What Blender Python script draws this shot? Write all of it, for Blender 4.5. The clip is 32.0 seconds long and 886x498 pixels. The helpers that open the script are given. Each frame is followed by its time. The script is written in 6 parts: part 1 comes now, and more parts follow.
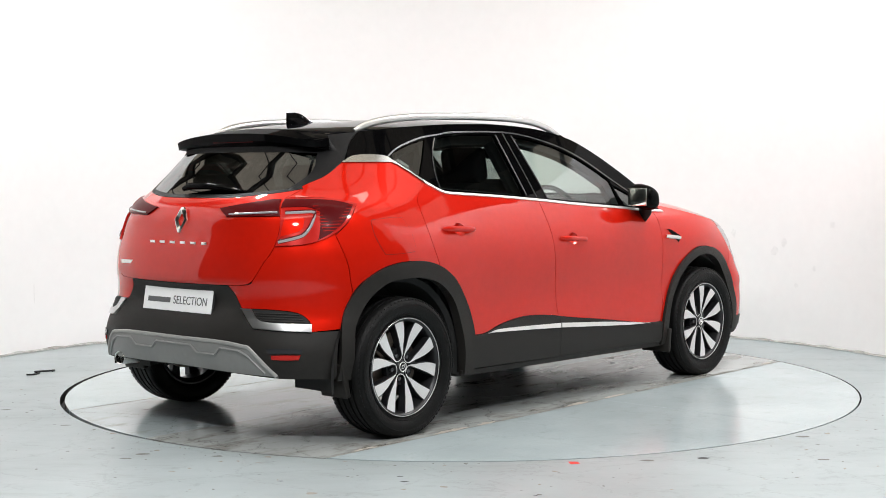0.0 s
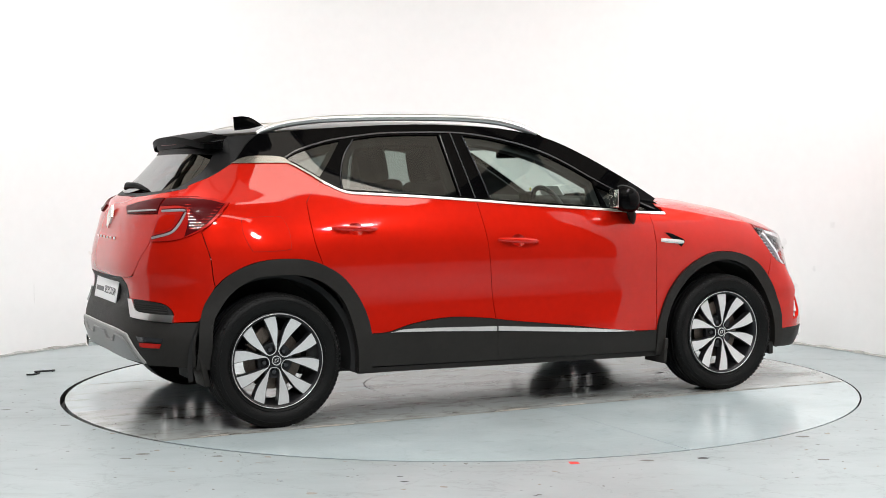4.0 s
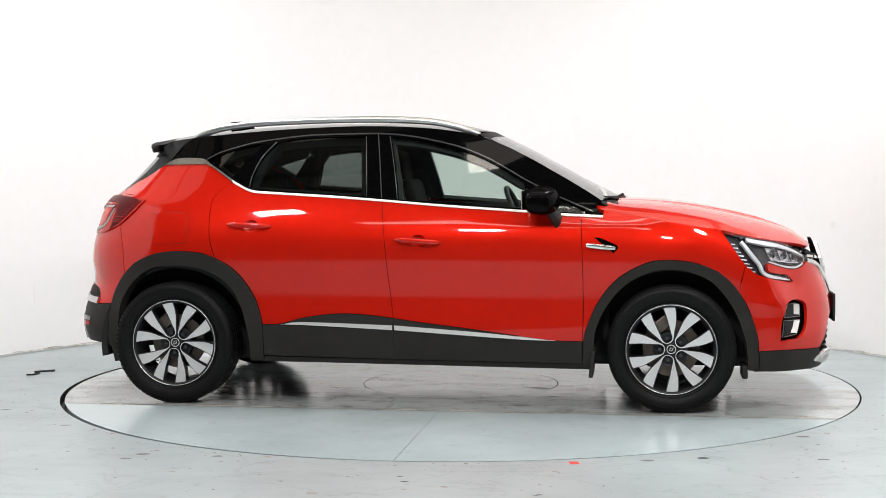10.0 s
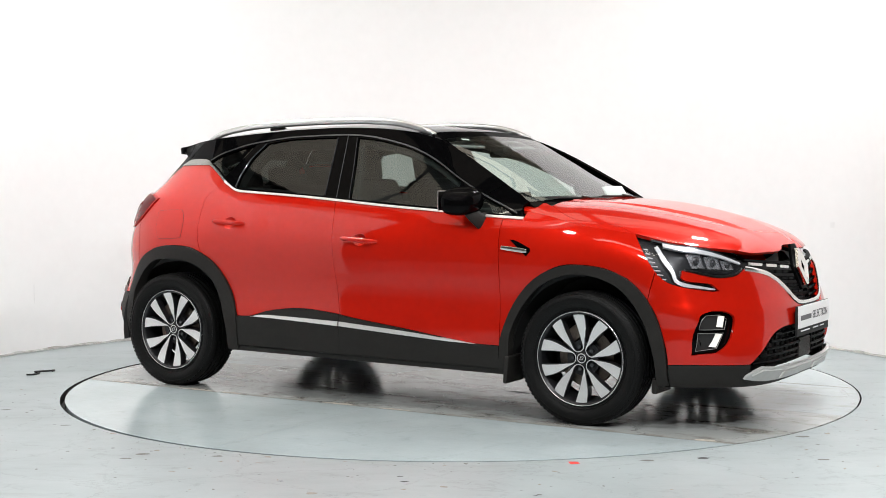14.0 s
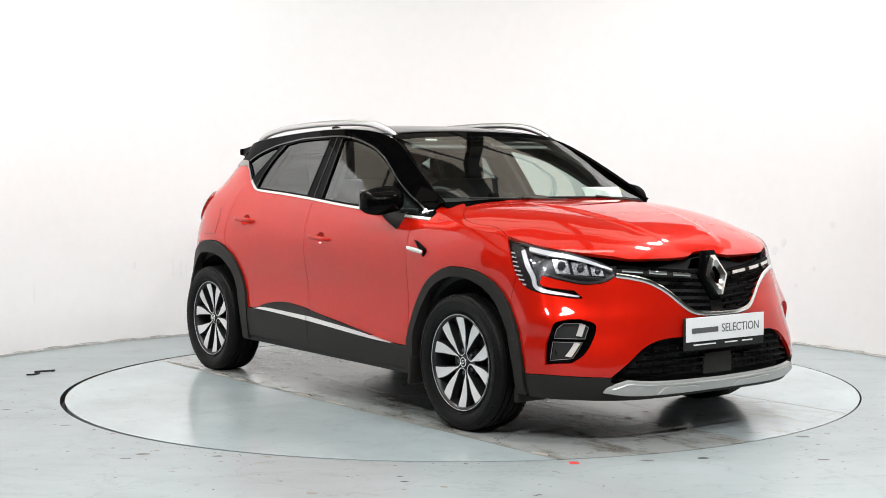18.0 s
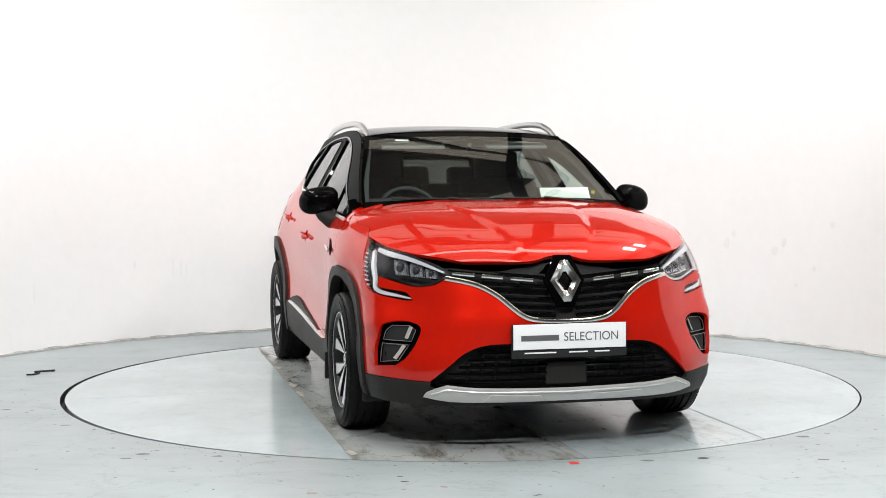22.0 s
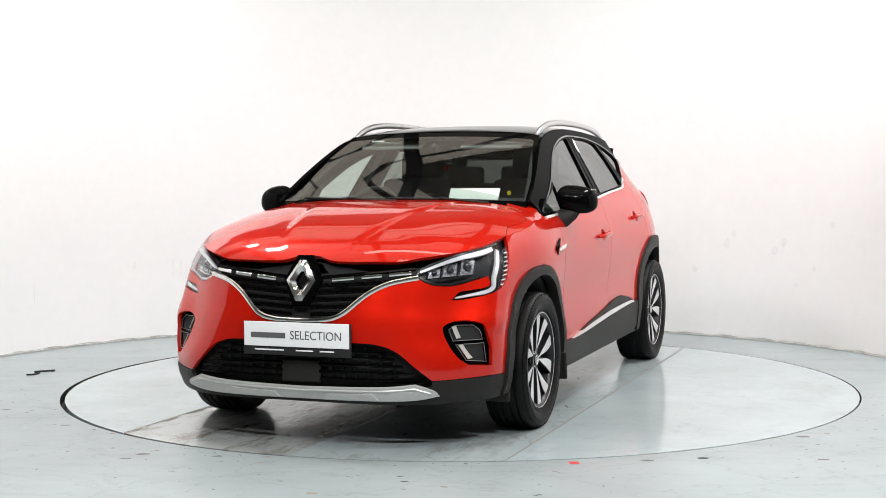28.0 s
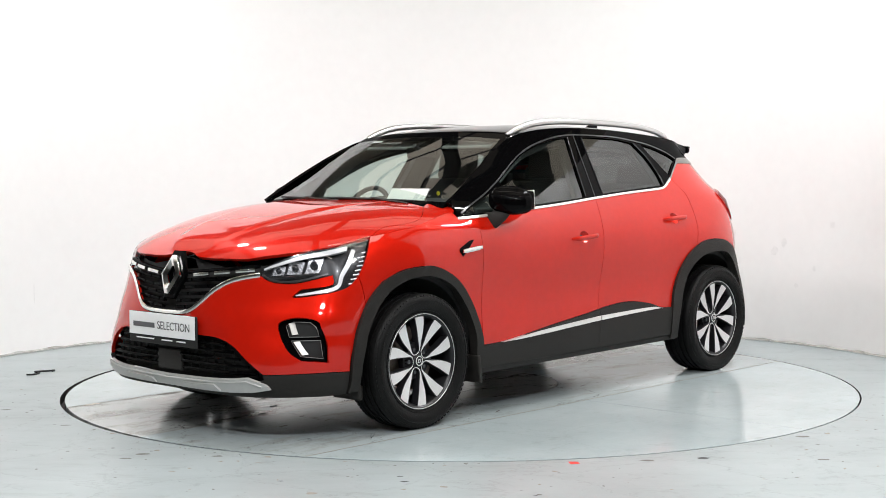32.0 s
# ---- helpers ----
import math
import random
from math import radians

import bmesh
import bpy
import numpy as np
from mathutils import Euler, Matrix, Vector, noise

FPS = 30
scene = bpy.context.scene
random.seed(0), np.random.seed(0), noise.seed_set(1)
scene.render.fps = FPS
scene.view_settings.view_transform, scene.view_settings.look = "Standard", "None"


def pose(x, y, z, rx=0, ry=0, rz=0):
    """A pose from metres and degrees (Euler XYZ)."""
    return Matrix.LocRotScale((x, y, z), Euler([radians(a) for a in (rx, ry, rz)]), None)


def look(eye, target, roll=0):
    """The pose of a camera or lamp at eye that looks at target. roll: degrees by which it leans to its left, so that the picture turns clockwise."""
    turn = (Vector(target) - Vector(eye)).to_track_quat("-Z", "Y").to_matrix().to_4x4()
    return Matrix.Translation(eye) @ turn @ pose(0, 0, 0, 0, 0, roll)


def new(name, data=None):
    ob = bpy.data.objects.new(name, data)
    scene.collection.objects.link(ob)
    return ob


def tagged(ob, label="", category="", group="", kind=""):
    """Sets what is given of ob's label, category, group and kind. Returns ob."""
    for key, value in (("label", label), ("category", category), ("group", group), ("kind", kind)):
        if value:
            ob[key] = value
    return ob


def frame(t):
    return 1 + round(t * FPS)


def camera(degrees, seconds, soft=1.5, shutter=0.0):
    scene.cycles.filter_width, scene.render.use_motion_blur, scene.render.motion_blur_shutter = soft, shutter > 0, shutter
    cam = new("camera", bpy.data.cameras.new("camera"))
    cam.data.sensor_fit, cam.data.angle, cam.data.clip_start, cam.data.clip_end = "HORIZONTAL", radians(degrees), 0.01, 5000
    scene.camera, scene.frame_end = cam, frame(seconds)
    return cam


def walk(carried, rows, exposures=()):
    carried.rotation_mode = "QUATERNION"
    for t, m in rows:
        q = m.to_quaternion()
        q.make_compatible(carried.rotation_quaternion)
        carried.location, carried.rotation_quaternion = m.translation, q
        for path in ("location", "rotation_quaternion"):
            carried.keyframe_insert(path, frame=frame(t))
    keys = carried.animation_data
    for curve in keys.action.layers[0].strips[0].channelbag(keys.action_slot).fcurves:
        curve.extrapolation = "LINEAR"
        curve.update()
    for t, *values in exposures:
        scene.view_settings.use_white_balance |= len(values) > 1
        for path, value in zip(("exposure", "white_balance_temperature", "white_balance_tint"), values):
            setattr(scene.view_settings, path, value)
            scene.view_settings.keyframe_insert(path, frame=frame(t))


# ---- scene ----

from mathutils.geometry import delaunay_2d_cdt

# ---- camera: on a tripod, it does not move ----
cam = camera(35.27, 32.0, soft=0.9)
EYE = (0.0, -8.1326, 1.2247)
AIM = (EYE[0] - math.sin(0.0124), EYE[1] + math.cos(0.0124), EYE[2] - math.tan(0.0538))
walk(cam, [(0, look(EYE, AIM, -0.275)), (32, look(EYE, AIM, -0.275))])

# ---- light ----
scene.view_settings.exposure = 0.0
world = bpy.data.worlds.new("world")
scene.world = world
world.use_nodes = True
world.node_tree.nodes["Background"].inputs[0].default_value = (0.75, 0.82, 0.9, 1)
world.node_tree.nodes["Background"].inputs[1].default_value = 0.15
LAMP_POWER = 69.0


# ---- materials ----
def mat(name, color, rough=0.5, metal=0.0, coat=0.0, coat_rough=0.03, vary=0.0, scale=8.0, bump=0.0,
        bump_scale=60.0, spec=0.5, emit=0.0, coat_ior=1.48):
    """Principled material with two scales of variation in colour, roughness and relief."""
    m = bpy.data.materials.new(name)
    m.use_nodes = True
    nt = m.node_tree
    b = nt.nodes["Principled BSDF"]
    b.inputs["Base Color"].default_value = (*color, 1)
    b.inputs["Roughness"].default_value = rough
    b.inputs["Metallic"].default_value = metal
    b.inputs["Coat Weight"].default_value = coat
    b.inputs["Coat Roughness"].default_value = coat_rough
    b.inputs["Coat IOR"].default_value = coat_ior
    b.inputs["Specular IOR Level"].default_value = spec
    if emit:
        b.inputs["Emission Color"].default_value = (*color, 1)
        b.inputs["Emission Strength"].default_value = emit
    tc = nt.nodes.new("ShaderNodeTexCoord")
    if vary:
        n1, n2 = nt.nodes.new("ShaderNodeTexNoise"), nt.nodes.new("ShaderNodeTexNoise")
        n1.inputs["Scale"].default_value, n2.inputs["Scale"].default_value = scale, scale * 9
        n1.inputs["Detail"].default_value = n2.inputs["Detail"].default_value = 6
        add = nt.nodes.new("ShaderNodeMath")
        add.operation = "ADD"
        ramp = nt.nodes.new("ShaderNodeMapRange")
        ramp.inputs[1].default_value, ramp.inputs[2].default_value = 0.7, 1.3
        ramp.inputs[3].default_value, ramp.inputs[4].default_value = 1 - vary, 1 + vary
        mul = nt.nodes.new("ShaderNodeVectorMath")
        mul.operation = "MULTIPLY"
        mul.inputs[0].default_value = color
        nt.links.new(tc.outputs["Object"], n1.inputs[0])
        nt.links.new(tc.outputs["Object"], n2.inputs[0])
        nt.links.new(n1.outputs[0], add.inputs[0])
        nt.links.new(n2.outputs[0], add.inputs[1])
        nt.links.new(add.outputs[0], ramp.inputs[0])
        nt.links.new(ramp.outputs[0], mul.inputs[1])
        nt.links.new(mul.outputs[0], b.inputs["Base Color"])
        rr = nt.nodes.new("ShaderNodeMapRange")
        rr.inputs[1].default_value, rr.inputs[2].default_value = 0.7, 1.3
        rr.inputs[3].default_value, rr.inputs[4].default_value = max(rough - vary * 0.25, 0.02), min(rough + vary * 0.25, 1)
        nt.links.new(add.outputs[0], rr.inputs[0])
        nt.links.new(rr.outputs[0], b.inputs["Roughness"])
    if bump:
        n3 = nt.nodes.new("ShaderNodeTexNoise")
        n3.inputs["Scale"].default_value, n3.inputs["Detail"].default_value = bump_scale, 5
        bp = nt.nodes.new("ShaderNodeBump")
        bp.inputs["Strength"].default_value, bp.inputs["Distance"].default_value = bump, 0.01
        nt.links.new(tc.outputs["Object"], n3.inputs[0])
        nt.links.new(n3.outputs[0], bp.inputs["Height"])
        nt.links.new(bp.outputs[0], b.inputs["Normal"])
    return m


def glass(name, tint, low=0.075):
    """Thin car glass: a tinted sheet that mirrors by Fresnel."""
    m = bpy.data.materials.new(name)
    m.use_nodes = True
    nt = m.node_tree
    nt.nodes.remove(nt.nodes["Principled BSDF"])
    tr, gl = nt.nodes.new("ShaderNodeBsdfTransparent"), nt.nodes.new("ShaderNodeBsdfGlossy")
    tr.inputs[0].default_value = (*tint, 1)
    gl.inputs["Roughness"].default_value = 0.01
    lw, mix = nt.nodes.new("ShaderNodeLayerWeight"), nt.nodes.new("ShaderNodeMixShader")
    lw.inputs[0].default_value = 0.5
    power, rng = nt.nodes.new("ShaderNodeMath"), nt.nodes.new("ShaderNodeMapRange")
    power.operation, power.inputs[1].default_value = "POWER", 4.0
    rng.inputs[3].default_value, rng.inputs[4].default_value = low, 1.0
    nt.links.new(lw.outputs["Facing"], power.inputs[0])
    nt.links.new(power.outputs[0], rng.inputs[0])
    nt.links.new(rng.outputs[0], mix.inputs[0])
    nt.links.new(tr.outputs[0], mix.inputs[1])
    nt.links.new(gl.outputs[0], mix.inputs[2])
    nt.links.new(mix.outputs[0], nt.nodes["Material Output"].inputs[0])
    return m


RED = mat("red_paint", (0.52, 0.0105, 0.0035), 0.34, 0.22, 1.0, 0.03, vary=0.05, scale=3, spec=0.0, coat_ior=1.51)
BLACK = mat("black_gloss", (0.0018, 0.0018, 0.002), 0.4, 0, 0.15, 0.012, spec=0.0)
ROOF_BLACK = mat("black_roof_paint", (0.003, 0.003, 0.004), 0.4, 0, 0.8, 0.012, spec=0.0)
MATT_BLACK = mat("textured_black", (0.006, 0.006, 0.0065), 0.5, spec=0.15, vary=0.2, scale=30, bump=0.2, bump_scale=300)
CLAD = mat("black_plastic", (0.0165, 0.0152, 0.0138), 0.52, spec=0.22, vary=0.15, scale=5, bump=0.15, bump_scale=400)
# near-black: shade in gaps and recesses put into the colour; black parts too
DARK = mat("dark_void", (0.008, 0.008, 0.008), 0.8)
CHROME = mat("chrome", (0.82, 0.81, 0.79), 0.14, 1.0)
SATIN = mat("satin_silver", (0.62, 0.62, 0.62), 0.28, 1.0)
SKID = mat("silver_plastic", (0.52, 0.52, 0.51), 0.36, 0.3, vary=0.05, scale=4)
# rear pillar's chrome, its darker reflection put into a greyer colour
DIM_CHROME = mat("dim_chrome", (0.32, 0.31, 0.295), 0.22, 1.0)
STRIP = mat("bright_trim", (0.86, 0.85, 0.83), 0.32, 0.65, vary=0.04, scale=6)
SKID_RIM = mat("rim_plastic", (0.34, 0.34, 0.33), 0.36, 0.2, vary=0.06, scale=4)
SKID_DARK = mat("grey_plastic", (0.24, 0.24, 0.235), 0.38, 0.2, vary=0.06, scale=4)
RUBBER = mat("tyre_rubber", (0.0045, 0.0045, 0.0045), 0.5, spec=0.16, vary=0.3, scale=6, bump=0.3, bump_scale=120)
ALLOY = mat("cut_alloy", (0.74, 0.74, 0.74), 0.30, 0.5, vary=0.05, scale=10)
ALLOY_DARK = mat("grey_alloy", (0.020, 0.020, 0.022), 0.35, 0.4)
IRON = mat("brake_iron", (0.16, 0.13, 0.11), 0.45, 0.9, vary=0.3, scale=14)
GLASS = glass("clear_glass", (0.84, 0.92, 0.88), 0.085)
GLASS_SIDE = glass("side_glass", (0.70, 0.78, 0.74), 0.08)
GLASS_REAR = glass("rear_glass", (0.085, 0.09, 0.085), 0.12)
GLASS_TINT = glass("tinted_glass", (0.30, 0.335, 0.32))
LENS = glass("lamp_lens", (0.95, 0.95, 0.97), 0.03)
TAIL_RED = mat("tail_lens_red", (0.42, 0.012, 0.008), 0.25, 0.1, 0.5, 0.02, vary=0.08, scale=8, spec=0.1)
TAIL_DARK = mat("tail_dark", (0.075, 0.003, 0.004), 0.3, 0, 0.06, 0.02, spec=0.05)
TAIL_CLEAR = mat("tail_clear", (0.42, 0.40, 0.40), 0.25, 0.3, 0.5, 0.02)
LAMP_SILVER = mat("lamp_reflector", (0.62, 0.63, 0.65), 0.25, 0.75, vary=0.25, scale=60)
RUNNING = mat("light_guide", (0.80, 0.81, 0.82), 0.25, 0.3, 0.5)
FOG_LED = mat("fog_glass", (0.62, 0.60, 0.57), 0.35, 0.25, 0.4, 0.02)
LAMP_GREY = mat("lamp_grey", (0.030, 0.031, 0.035), 0.25, 0.2, 0.5)
LAMP_BLACK = mat("lamp_black", (0.022, 0.023, 0.025), 0.3, 0.2, 0.3)
CLOTH = mat("seat_cloth", (0.016, 0.016, 0.018), 0.9, vary=0.2, scale=20, bump=0.3, bump_scale=300)
TRIM = mat("cabin_trim", (0.022, 0.023, 0.025), 0.65, vary=0.1, scale=12)
HEADLINER = mat("headliner", (0.34, 0.34, 0.33), 0.9, vary=0.05, scale=10)
PLATE = mat("plate_white", (0.86, 0.86, 0.86), 0.35, 0, 0.3, 0.05, vary=0.02, scale=6)
INK = mat("plate_ink", (0.10, 0.10, 0.105), 0.5)
PAPER = mat("paper", (0.82, 0.83, 0.82), 0.8)
YELLOW = mat("yellow_sticker", (0.7, 0.6, 0.02), 0.6)

# ---- mesh helpers ----


def link(name, me, material, parent=None, label=""):
    ob = new(name, me)
    if material:
        me.materials.append(material)
    if parent:
        ob.parent = parent
    return tagged(ob, label)


def part(name, bm, material, parent, label="", smooth=40):
    """One mesh object from a bmesh, under a thing or a part."""
    me = bpy.data.meshes.new(name)
    bm.to_mesh(me)
    bm.free()
    if smooth:
        me.polygons.foreach_set("use_smooth", [True] * len(me.polygons))
        me.set_sharp_from_angle(angle=radians(smooth))
    return link(name, me, material, parent, label)


TABLES = {}


def lerp(x, table):
    """Smooth-ish interpolation in a table of (key, value)."""
    key = tuple(table)
    if key not in TABLES:
        k, v = (np.array(c, float) for c in zip(*table))
        TABLES[key] = k, v, np.gradient(v, k)
    k, v, d = TABLES[key]
    x = np.asarray(x, float)
    i = np.clip(np.searchsorted(k, x) - 1, 0, len(k) - 2)
    h = k[i + 1] - k[i]
    t = np.clip((x - k[i]) / h, 0, 1)
    return ((2 * t**3 - 3 * t**2 + 1) * v[i] + (t**3 - 2 * t**2 + t) * h * d[i]
            + (3 * t**2 - 2 * t**3) * v[i + 1] + (t**3 - t**2) * h * d[i + 1])


def curve(pts, per=8):
    """Catmull-Rom through points; two points stay a straight line."""
    p = np.array(pts, float)
    if len(p) == 2:
        return p
    q = np.vstack([2 * p[0] - p[1], p, 2 * p[-1] - p[-2]])
    out = []
    for i in range(1, len(q) - 2):
        t = np.linspace(0, 1, per, endpoint=False)[:, None]
        a, b, c, d = q[i - 1], q[i], q[i + 1], q[i + 2]
        out.append(0.5 * (2 * b + (c - a) * t + (2 * a - 5 * b + 4 * c - d) * t**2 + (3 * b - a - 3 * c + d) * t**3))
    return np.vstack(out + [p[-1:]])


def path(*segs):
    """A closed outline from smooth segments that meet in corners."""
    out = []
    for s in segs:
        c = curve(s)
        if out and np.allclose(out[-1], c[0], atol=1e-6):
            c = c[1:]
        out.extend(c)
    if np.allclose(out[0], out[-1], atol=1e-6):
        out = out[:-1]
    return np.array(out)


def resample(loop, step):
    """Puts extra points on long edges of a closed loop."""
    out = []
    for a, b in zip(loop, np.roll(loop, -1, 0)):
        n = max(1, int(math.ceil(np.linalg.norm(b - a) / step)))
        out += [a + (b - a) * i / n for i in range(n)]
    return np.array(out)


def inside(p, loop):
    x, y = p[:, 0][:, None], p[:, 1][:, None]
    x0, y0 = loop[:, 0][None], loop[:, 1][None]
    x1, y1 = np.roll(loop[:, 0], -1)[None], np.roll(loop[:, 1], -1)[None]
    with np.errstate(divide="ignore", invalid="ignore"):
        hit = ((y0 > y) != (y1 > y)) & (x < (x1 - x0) * (y - y0) / (y1 - y0 + 1e-15) + x0)
    return hit.sum(1) % 2 == 1


def shrink(loop, d):
    """Moves a closed loop inwards by d."""
    area = np.sum(loop[:, 0] * np.roll(loop[:, 1], -1) - np.roll(loop[:, 0], -1) * loop[:, 1])
    e = np.roll(loop, -1, 0) - np.roll(loop, 1, 0)
    n = np.stack([-e[:, 1], e[:, 0]], 1) * (1 if area > 0 else -1)
    return loop + d * n / (np.linalg.norm(n, axis=1)[:, None] + 1e-12)


def surface(fn, uv, off=0.0):
    """Points and outward normals of a surface function at uv."""
    e = 1e-4
    p = fn(uv[:, 0], uv[:, 1])
    du = (fn(uv[:, 0] + e, uv[:, 1]) - fn(uv[:, 0] - e, uv[:, 1]))
    dv = (fn(uv[:, 0], uv[:, 1] + e) - fn(uv[:, 0], uv[:, 1] - e))
    n = np.cross(du, dv)
    n /= np.linalg.norm(n, axis=1)[:, None] + 1e-15
    c = p * np.array([0.55, 0, 0]) + np.array([0, 0, 0.75])
    flip = np.sign(np.sum(n * (p - c), 1).sum() + 1e-9)
    n *= flip
    return p + n * off, n, flip


def panel(name, material, parent, fn, outline, holes=(), step=0.05, off=0.0, gap=0.0016, skirt=0.018, label=""):
    """A sheet-metal panel: an outline in the surface's own plane, laid on the surface, with turned-in edges."""
    outline = resample(shrink(np.asarray(outline, float), gap), step * 0.6)
    loops = [outline] + [resample(np.asarray(h, float), step * 0.6) for h in holes]
    lo, hi = outline.min(0), outline.max(0)
    gx, gy = np.meshgrid(np.arange(lo[0] + step / 2, hi[0], step), np.arange(lo[1] + step / 2, hi[1], step))
    g = np.stack([gx.ravel(), gy.ravel()], 1)
    g = g[inside(g, outline)]
    for h in loops[1:]:
        g = g[~inside(g, h)]
    edge = np.vstack(loops)
    if len(g):
        dist = np.sqrt(((g[:, None] - edge[None]) ** 2).sum(2)).min(1)
        g = g[dist > step * 0.4]
    pts, edges, k = np.vstack(loops + [g]), [], 0
    for l in loops:
        edges += [(k + i, k + (i + 1) % len(l)) for i in range(len(l))]
        k += len(l)
    vo, eo, fo, *_ = delaunay_2d_cdt([Vector(p) for p in pts], edges, [], 0, 1e-7)
    vo = np.array([v[:] for v in vo])
    fo = np.array(fo)
    mid = vo[fo].mean(1)
    keep = inside(mid, outline)
    for h in loops[1:]:
        keep &= ~inside(mid, h)
    fo = fo[keep]
    a, b, c = vo[fo[:, 0]], vo[fo[:, 1]], vo[fo[:, 2]]
    turn = (b[:, 0] - a[:, 0]) * (c[:, 1] - a[:, 1]) - (b[:, 1] - a[:, 1]) * (c[:, 0] - a[:, 0])
    fo = fo[np.abs(turn) > 1e-9]
    p, n, flip = surface(fn, vo, off)
    turn = turn[np.abs(turn) > 1e-9]
    faces = [tuple(f) if s * flip > 0 else tuple(f[::-1]) for f, s in zip(fo, turn)]
    verts, norms = list(p), list(n)
    count = {}
    for f in faces:
        for i in range(3):
            count[(f[i], f[(i + 1) % 3])] = 1
    if skirt:
        for (i, j) in list(count):
            if (j, i) in count:
                continue
            e = p[j] - p[i]
            out = np.cross(e, n[i])
            out /= np.linalg.norm(out) + 1e-12
            k0 = len(verts)
            verts += [p[i], p[j], p[j] - n[j] * skirt, p[i] - n[i] * skirt]
            norms += [out] * 4
            faces.append((k0 + 1, k0, k0 + 3, k0 + 2))
    me = bpy.data.meshes.new(name)
    me.from_pydata([tuple(v) for v in verts], [], faces)
    me.polygons.foreach_set("use_smooth", [True] * len(faces))
    me.normals_split_custom_set_from_vertices([tuple(v) for v in norms])
    return link(name, me, material, parent, label)


def lathe(profile, seg=64, axis="y"):
    """A turned shape: profile of (radius, along) round the axis."""
    bm = bmesh.new()
    rings = []
    for r, a in profile:
        ring = []
        for i in range(seg):
            c, s = math.cos(2 * math.pi * i / seg), math.sin(2 * math.pi * i / seg)
            ring.append(bm.verts.new((r * c, a, r * s) if axis == "y" else ((a, r * c, r * s) if axis == "x" else (r * c, r * s, a))))
        rings.append(ring)
    for ra, rb in zip(rings, rings[1:]):
        for i in range(seg):
            bm.faces.new((ra[i], ra[(i + 1) % seg], rb[(i + 1) % seg], rb[i]))
    bmesh.ops.recalc_face_normals(bm, faces=bm.faces)
    return bm


def box(size, at=(0, 0, 0), bevel=0.01, seg=3, bm=None, rot=None):
    """A box with rounded edges, added to a bmesh."""
    bm = bm or bmesh.new()
    old = set(bm.verts)
    geo = bmesh.ops.create_cube(bm, size=1)
    m = Matrix.Translation(at) @ (rot.to_4x4() if rot else Matrix()) @ Matrix.Diagonal((*size, 1))
    bmesh.ops.transform(bm, matrix=m, verts=geo["verts"])
    if bevel:
        es = list({e for v in geo["verts"] for e in v.link_edges})
        bmesh.ops.bevel(bm, geom=es, offset=bevel, segments=seg, profile=0.6, affect="EDGES")
    return bm


def tube(pts, rx, ry=None, seg=10, closed=False, up=(0, 0, 1), bm=None, taper=None):
    """A bar of oval section along points."""
    ry = ry or rx
    bm = bm or bmesh.new()
    p = [Vector(q) for q in pts]
    rings = []
    for i, q in enumerate(p):
        a, b = p[(i - 1) % len(p)] if (closed or i) else q, p[(i + 1) % len(p)] if (closed or i < len(p) - 1) else q
        d = (b - a).normalized()
        s = d.cross(Vector(up)).normalized()
        u = s.cross(d)
        k = taper[i] if taper else 1
        rings.append([bm.verts.new(q + s * rx * k * math.cos(2 * math.pi * j / seg) + u * ry * k * math.sin(2 * math.pi * j / seg)) for j in range(seg)])
    for i in range(len(rings) - (0 if closed else 1)):
        a, b = rings[i], rings[(i + 1) % len(rings)]
        for j in range(seg):
            bm.faces.new((a[j], a[(j + 1) % seg], b[(j + 1) % seg], b[j]))
    if not closed:
        bm.faces.new(rings[0][::-1])
        bm.faces.new(rings[-1])
    bmesh.ops.recalc_face_normals(bm, faces=bm.faces)
    return bm


def grid(fn, nu, nv, bm=None):
    """A sheet from a function of two numbers in 0..1."""
    bm = bm or bmesh.new()
    v = [[bm.verts.new(fn(i / nu, j / nv)) for j in range(nv + 1)] for i in range(nu + 1)]
    for i in range(nu):
        for j in range(nv):
            bm.faces.new((v[i][j], v[i + 1][j], v[i + 1][j + 1], v[i][j + 1]))
    return bm


WALL_C, WALL_RX, WALL_RY, WALL_TOP = (-0.20, -0.02), 3.20, 3.06, 2.8
DISC_R = 2.247


